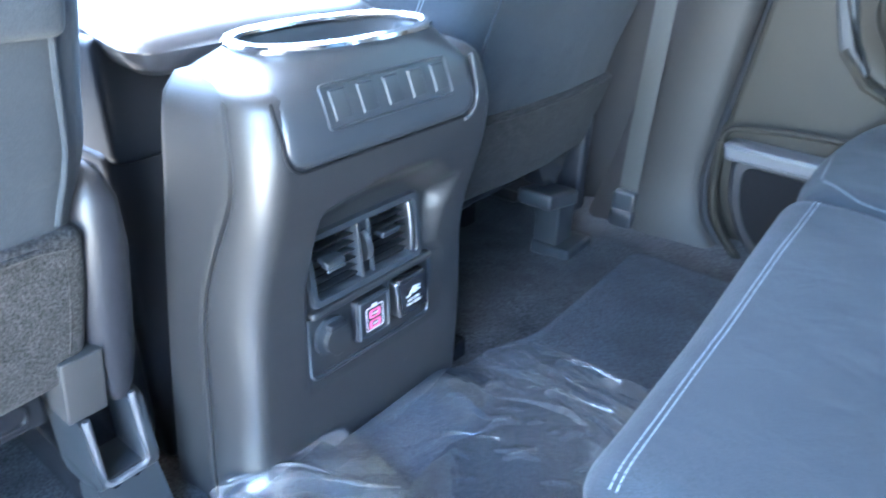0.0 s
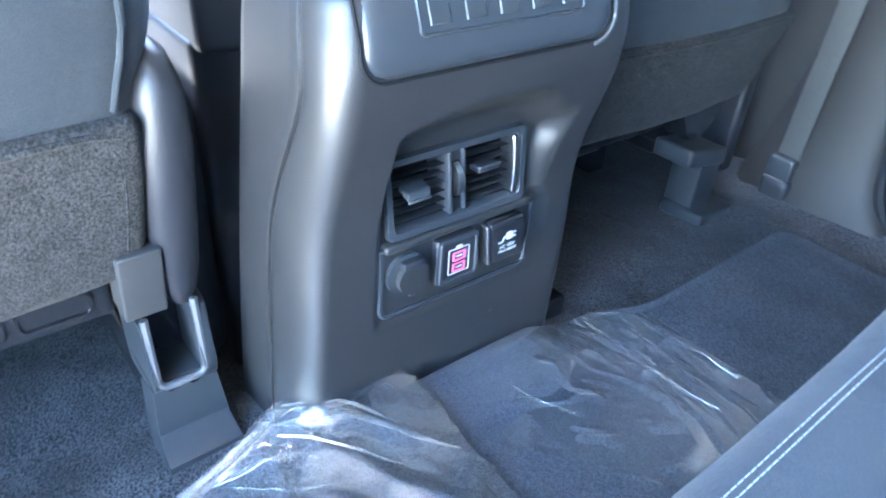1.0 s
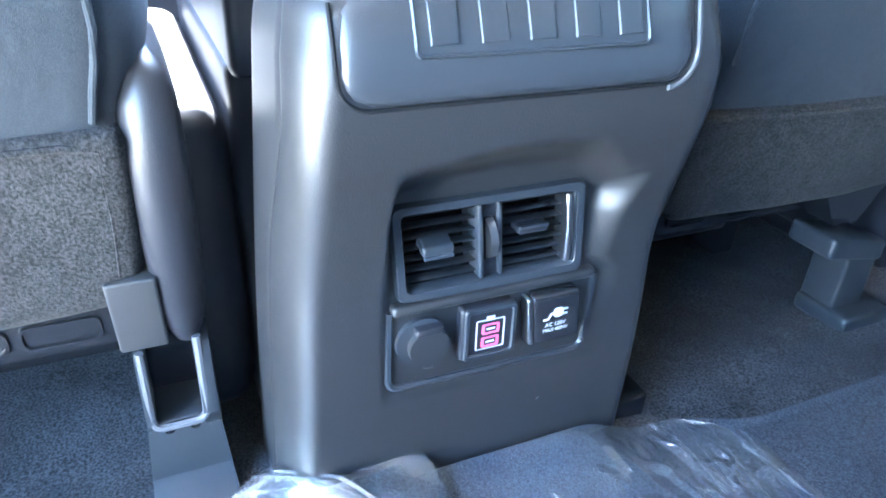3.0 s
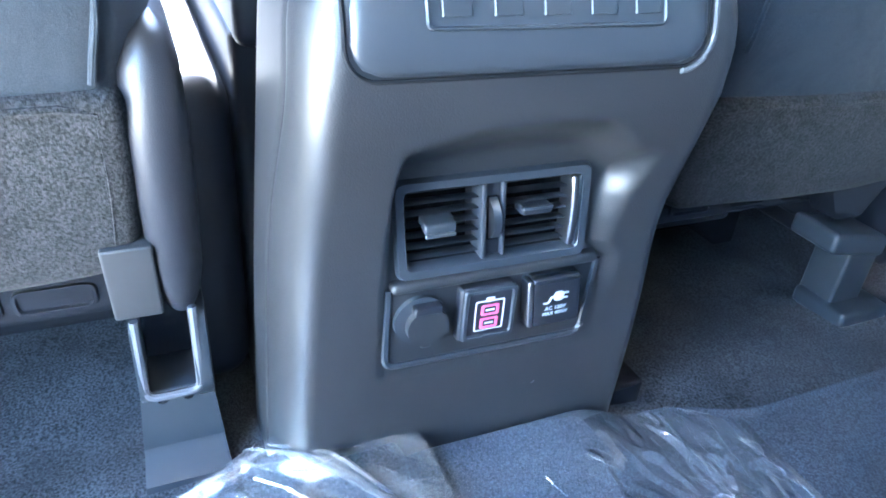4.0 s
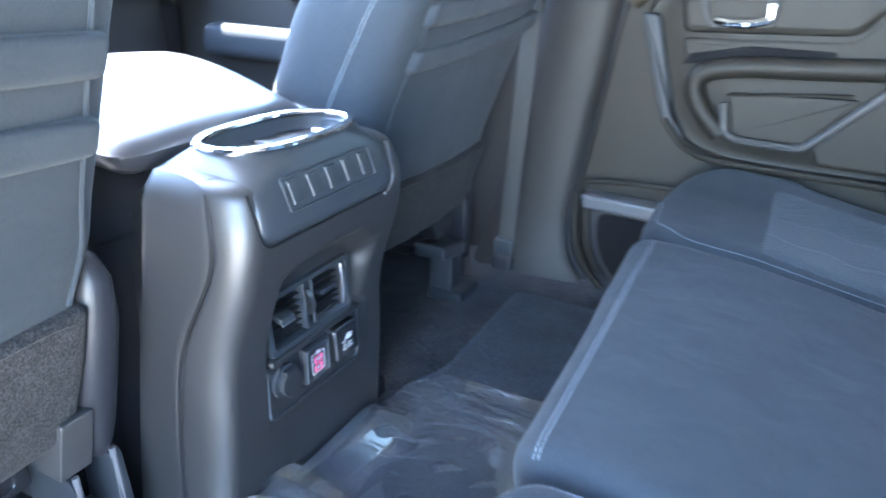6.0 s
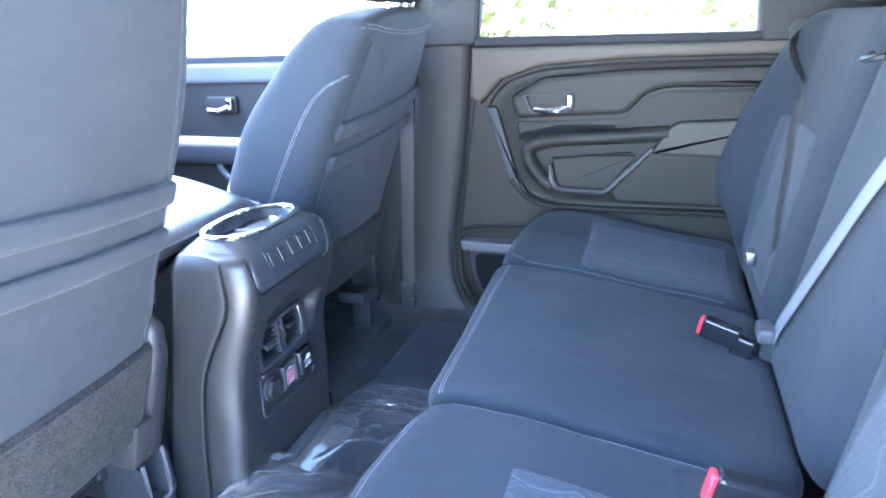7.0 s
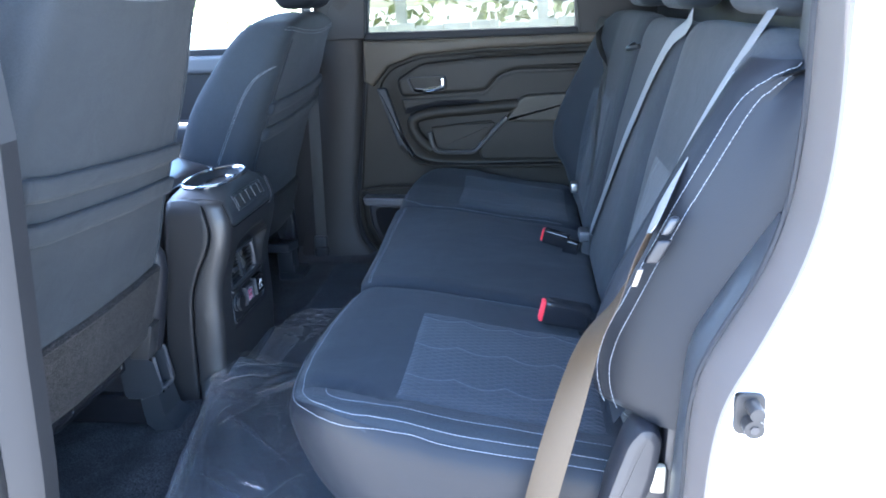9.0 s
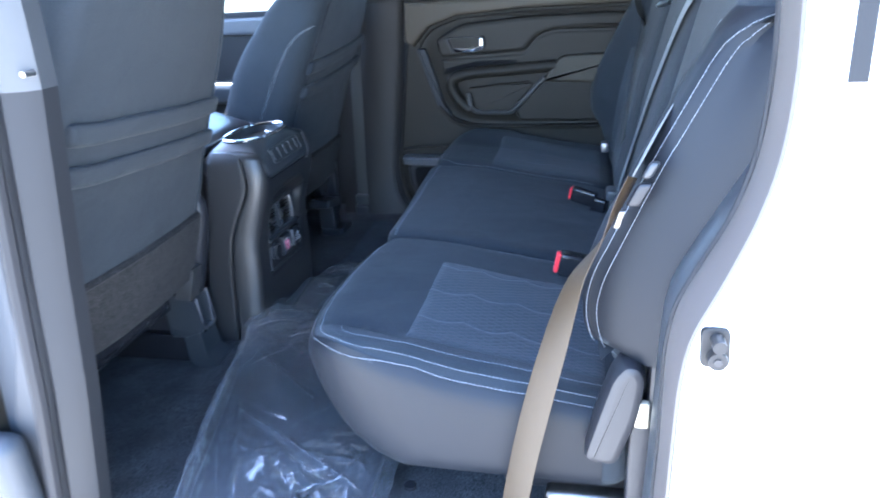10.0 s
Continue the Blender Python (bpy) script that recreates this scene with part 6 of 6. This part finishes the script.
folds += [(rnd.uniform(-0.50, -0.2), rnd.uniform(-0.05, 0.18), rnd.uniform(0.1, 1.2), rnd.uniform(0.015, 0.04), rnd.uniform(0.001, 0.003), rnd.uniform(0.003, 0.006)) for i in range(12)]
sheet = part("film", film_sheet(-0.55, -0.10, -0.11, 0.74, lambda x, y: -0.006 + far_lift(x, y), folds, 0.0006, 8, inside([(-0.540, -0.09), (-0.540, 0.17), (-0.534, 0.26), (-0.480, 0.330), (-0.283, 0.328), (-0.10, 0.32), (-0.10, -0.09)])), film_sheet_clear, fm, "creased clear plastic sheet", 180)


# fold lines of the plastic: doubled film lies along them, paler to stand in for highlights
def fold_strip(tree, pts, width, ridge=0.0012):
    line = on(tree, dense(pts, 0.008), 0.0012)
    rings = []
    n = len(line)
    for q, p in enumerate(line):
        d = line[min(q + 1, n - 1)] - line[max(q - 1, 0)]
        side = Vector((-d.y, d.x, 0)).normalized()
        w = width * (0.35 + 0.65 * math.sin(math.pi * (q + 0.5) / n)) * (0.8 + 0.3 * noise.noise(Vector((p.x * 60, p.y * 60, 1.0))))
        rings.append([p - side * w / 2, p + Vector((0, 0, ridge)), p + side * w / 2])
    return loft(rings, cap=False, closed=False)


t_bag, t_sheet = tree_of(bag), tree_of(sheet)
# swollen crests of the bag: doubled film, its gloss and milk raised to make highlights
for pts, w in (([(-0.575, -0.222), (-0.52, -0.155), (-0.44, -0.060)], 0.013), ([(-0.570, -0.205), (-0.53, -0.150), (-0.490, -0.105)], 0.009), ([(-0.545, -0.222), (-0.49, -0.162), (-0.455, -0.122)], 0.006), ([(-0.450, -0.220), (-0.40, -0.176), (-0.360, -0.138)], 0.013)):
    part("fold_line", fold_strip(t_bag, pts, w, 0.0016), film_crest, bag, "fold in the plastic with its highlight as a paler strip")
for i in range(16):
    x, y, a, n = rnd.uniform(-0.56, -0.44), rnd.uniform(-0.36, -0.09), rnd.uniform(0.7, 1.5), rnd.uniform(0.012, 0.032)
    part("fold_line", fold_strip(t_bag, [(x - n * math.cos(a), y - n * math.sin(a)), (x + n * math.cos(a), y + n * math.sin(a))], rnd.uniform(0.003, 0.005), 0.0008), film_fold, bag, "fold in the plastic with its highlight as a paler strip")
for pts, w in (
    ([(-0.520, -0.282), (-0.275, -0.482)], 0.0040), ([(-0.470, -0.515), (-0.090, -0.745)], 0.0045), ([(-0.480, -0.56), (-0.33, -0.84)], 0.0035),
    ([(-0.27, -0.70), (-0.22, -0.76)], 0.006), ([(-0.23, -0.69), (-0.15, -0.74)], 0.006), ([(-0.25, -0.73), (-0.17, -0.70)], 0.004), ([(-0.20, -0.77), (-0.13, -0.72)], 0.005),
    ([(-0.52, -0.40), (-0.51, -0.30)], 0.0030), ([(-0.46, -0.64), (-0.42, -0.76)], 0.0040), ([(-0.43, -0.70), (-0.40, -0.80)], 0.0045)):
    part("fold_line", fold_strip(t_bag, pts, w), film_fold, bag, "fold in the plastic with its highlight as a paler strip")
for pts, w in (([(-0.566, -0.21), (-0.545, -0.35), (-0.500, -0.55), (-0.425, -0.82)], 0.016), ([(-0.540, -0.36), (-0.478, -0.60), (-0.405, -0.83)], 0.010)):
    part("gather", fold_strip(t_bag, pts, w, 0.0025), film_pleat, bag, "gathered edge of the bag")
for pts, w in (
    ([(-0.530, 0.236), (-0.46, 0.232), (-0.394, 0.230), (-0.31, 0.245)], 0.0045), ([(-0.520, 0.288), (-0.45, 0.275), (-0.36, 0.262)], 0.0035), ([(-0.500, 0.255), (-0.42, 0.247)], 0.0030), ([(-0.47, 0.30), (-0.39, 0.310), (-0.33, 0.315)], 0.0028),
    ([(-0.525, 0.262), (-0.505, 0.292)], 0.0060), ([(-0.488, 0.108), (-0.470, 0.128)], 0.0055), ([(-0.430, 0.120), (-0.412, 0.138)], 0.0070), ([(-0.376, 0.083), (-0.358, 0.104)], 0.0075), ([(-0.404, 0.224), (-0.385, 0.236)], 0.0060), ([(-0.44, 0.205), (-0.425, 0.222)], 0.0040), ([(-0.46, 0.30), (-0.445, 0.318)], 0.0035), ([(-0.48, 0.055), (-0.40, 0.10)], 0.0022)):
    part("fold_line", fold_strip(t_sheet, pts, w), film_fold, sheet, "fold in the plastic with its highlight as a paler strip")
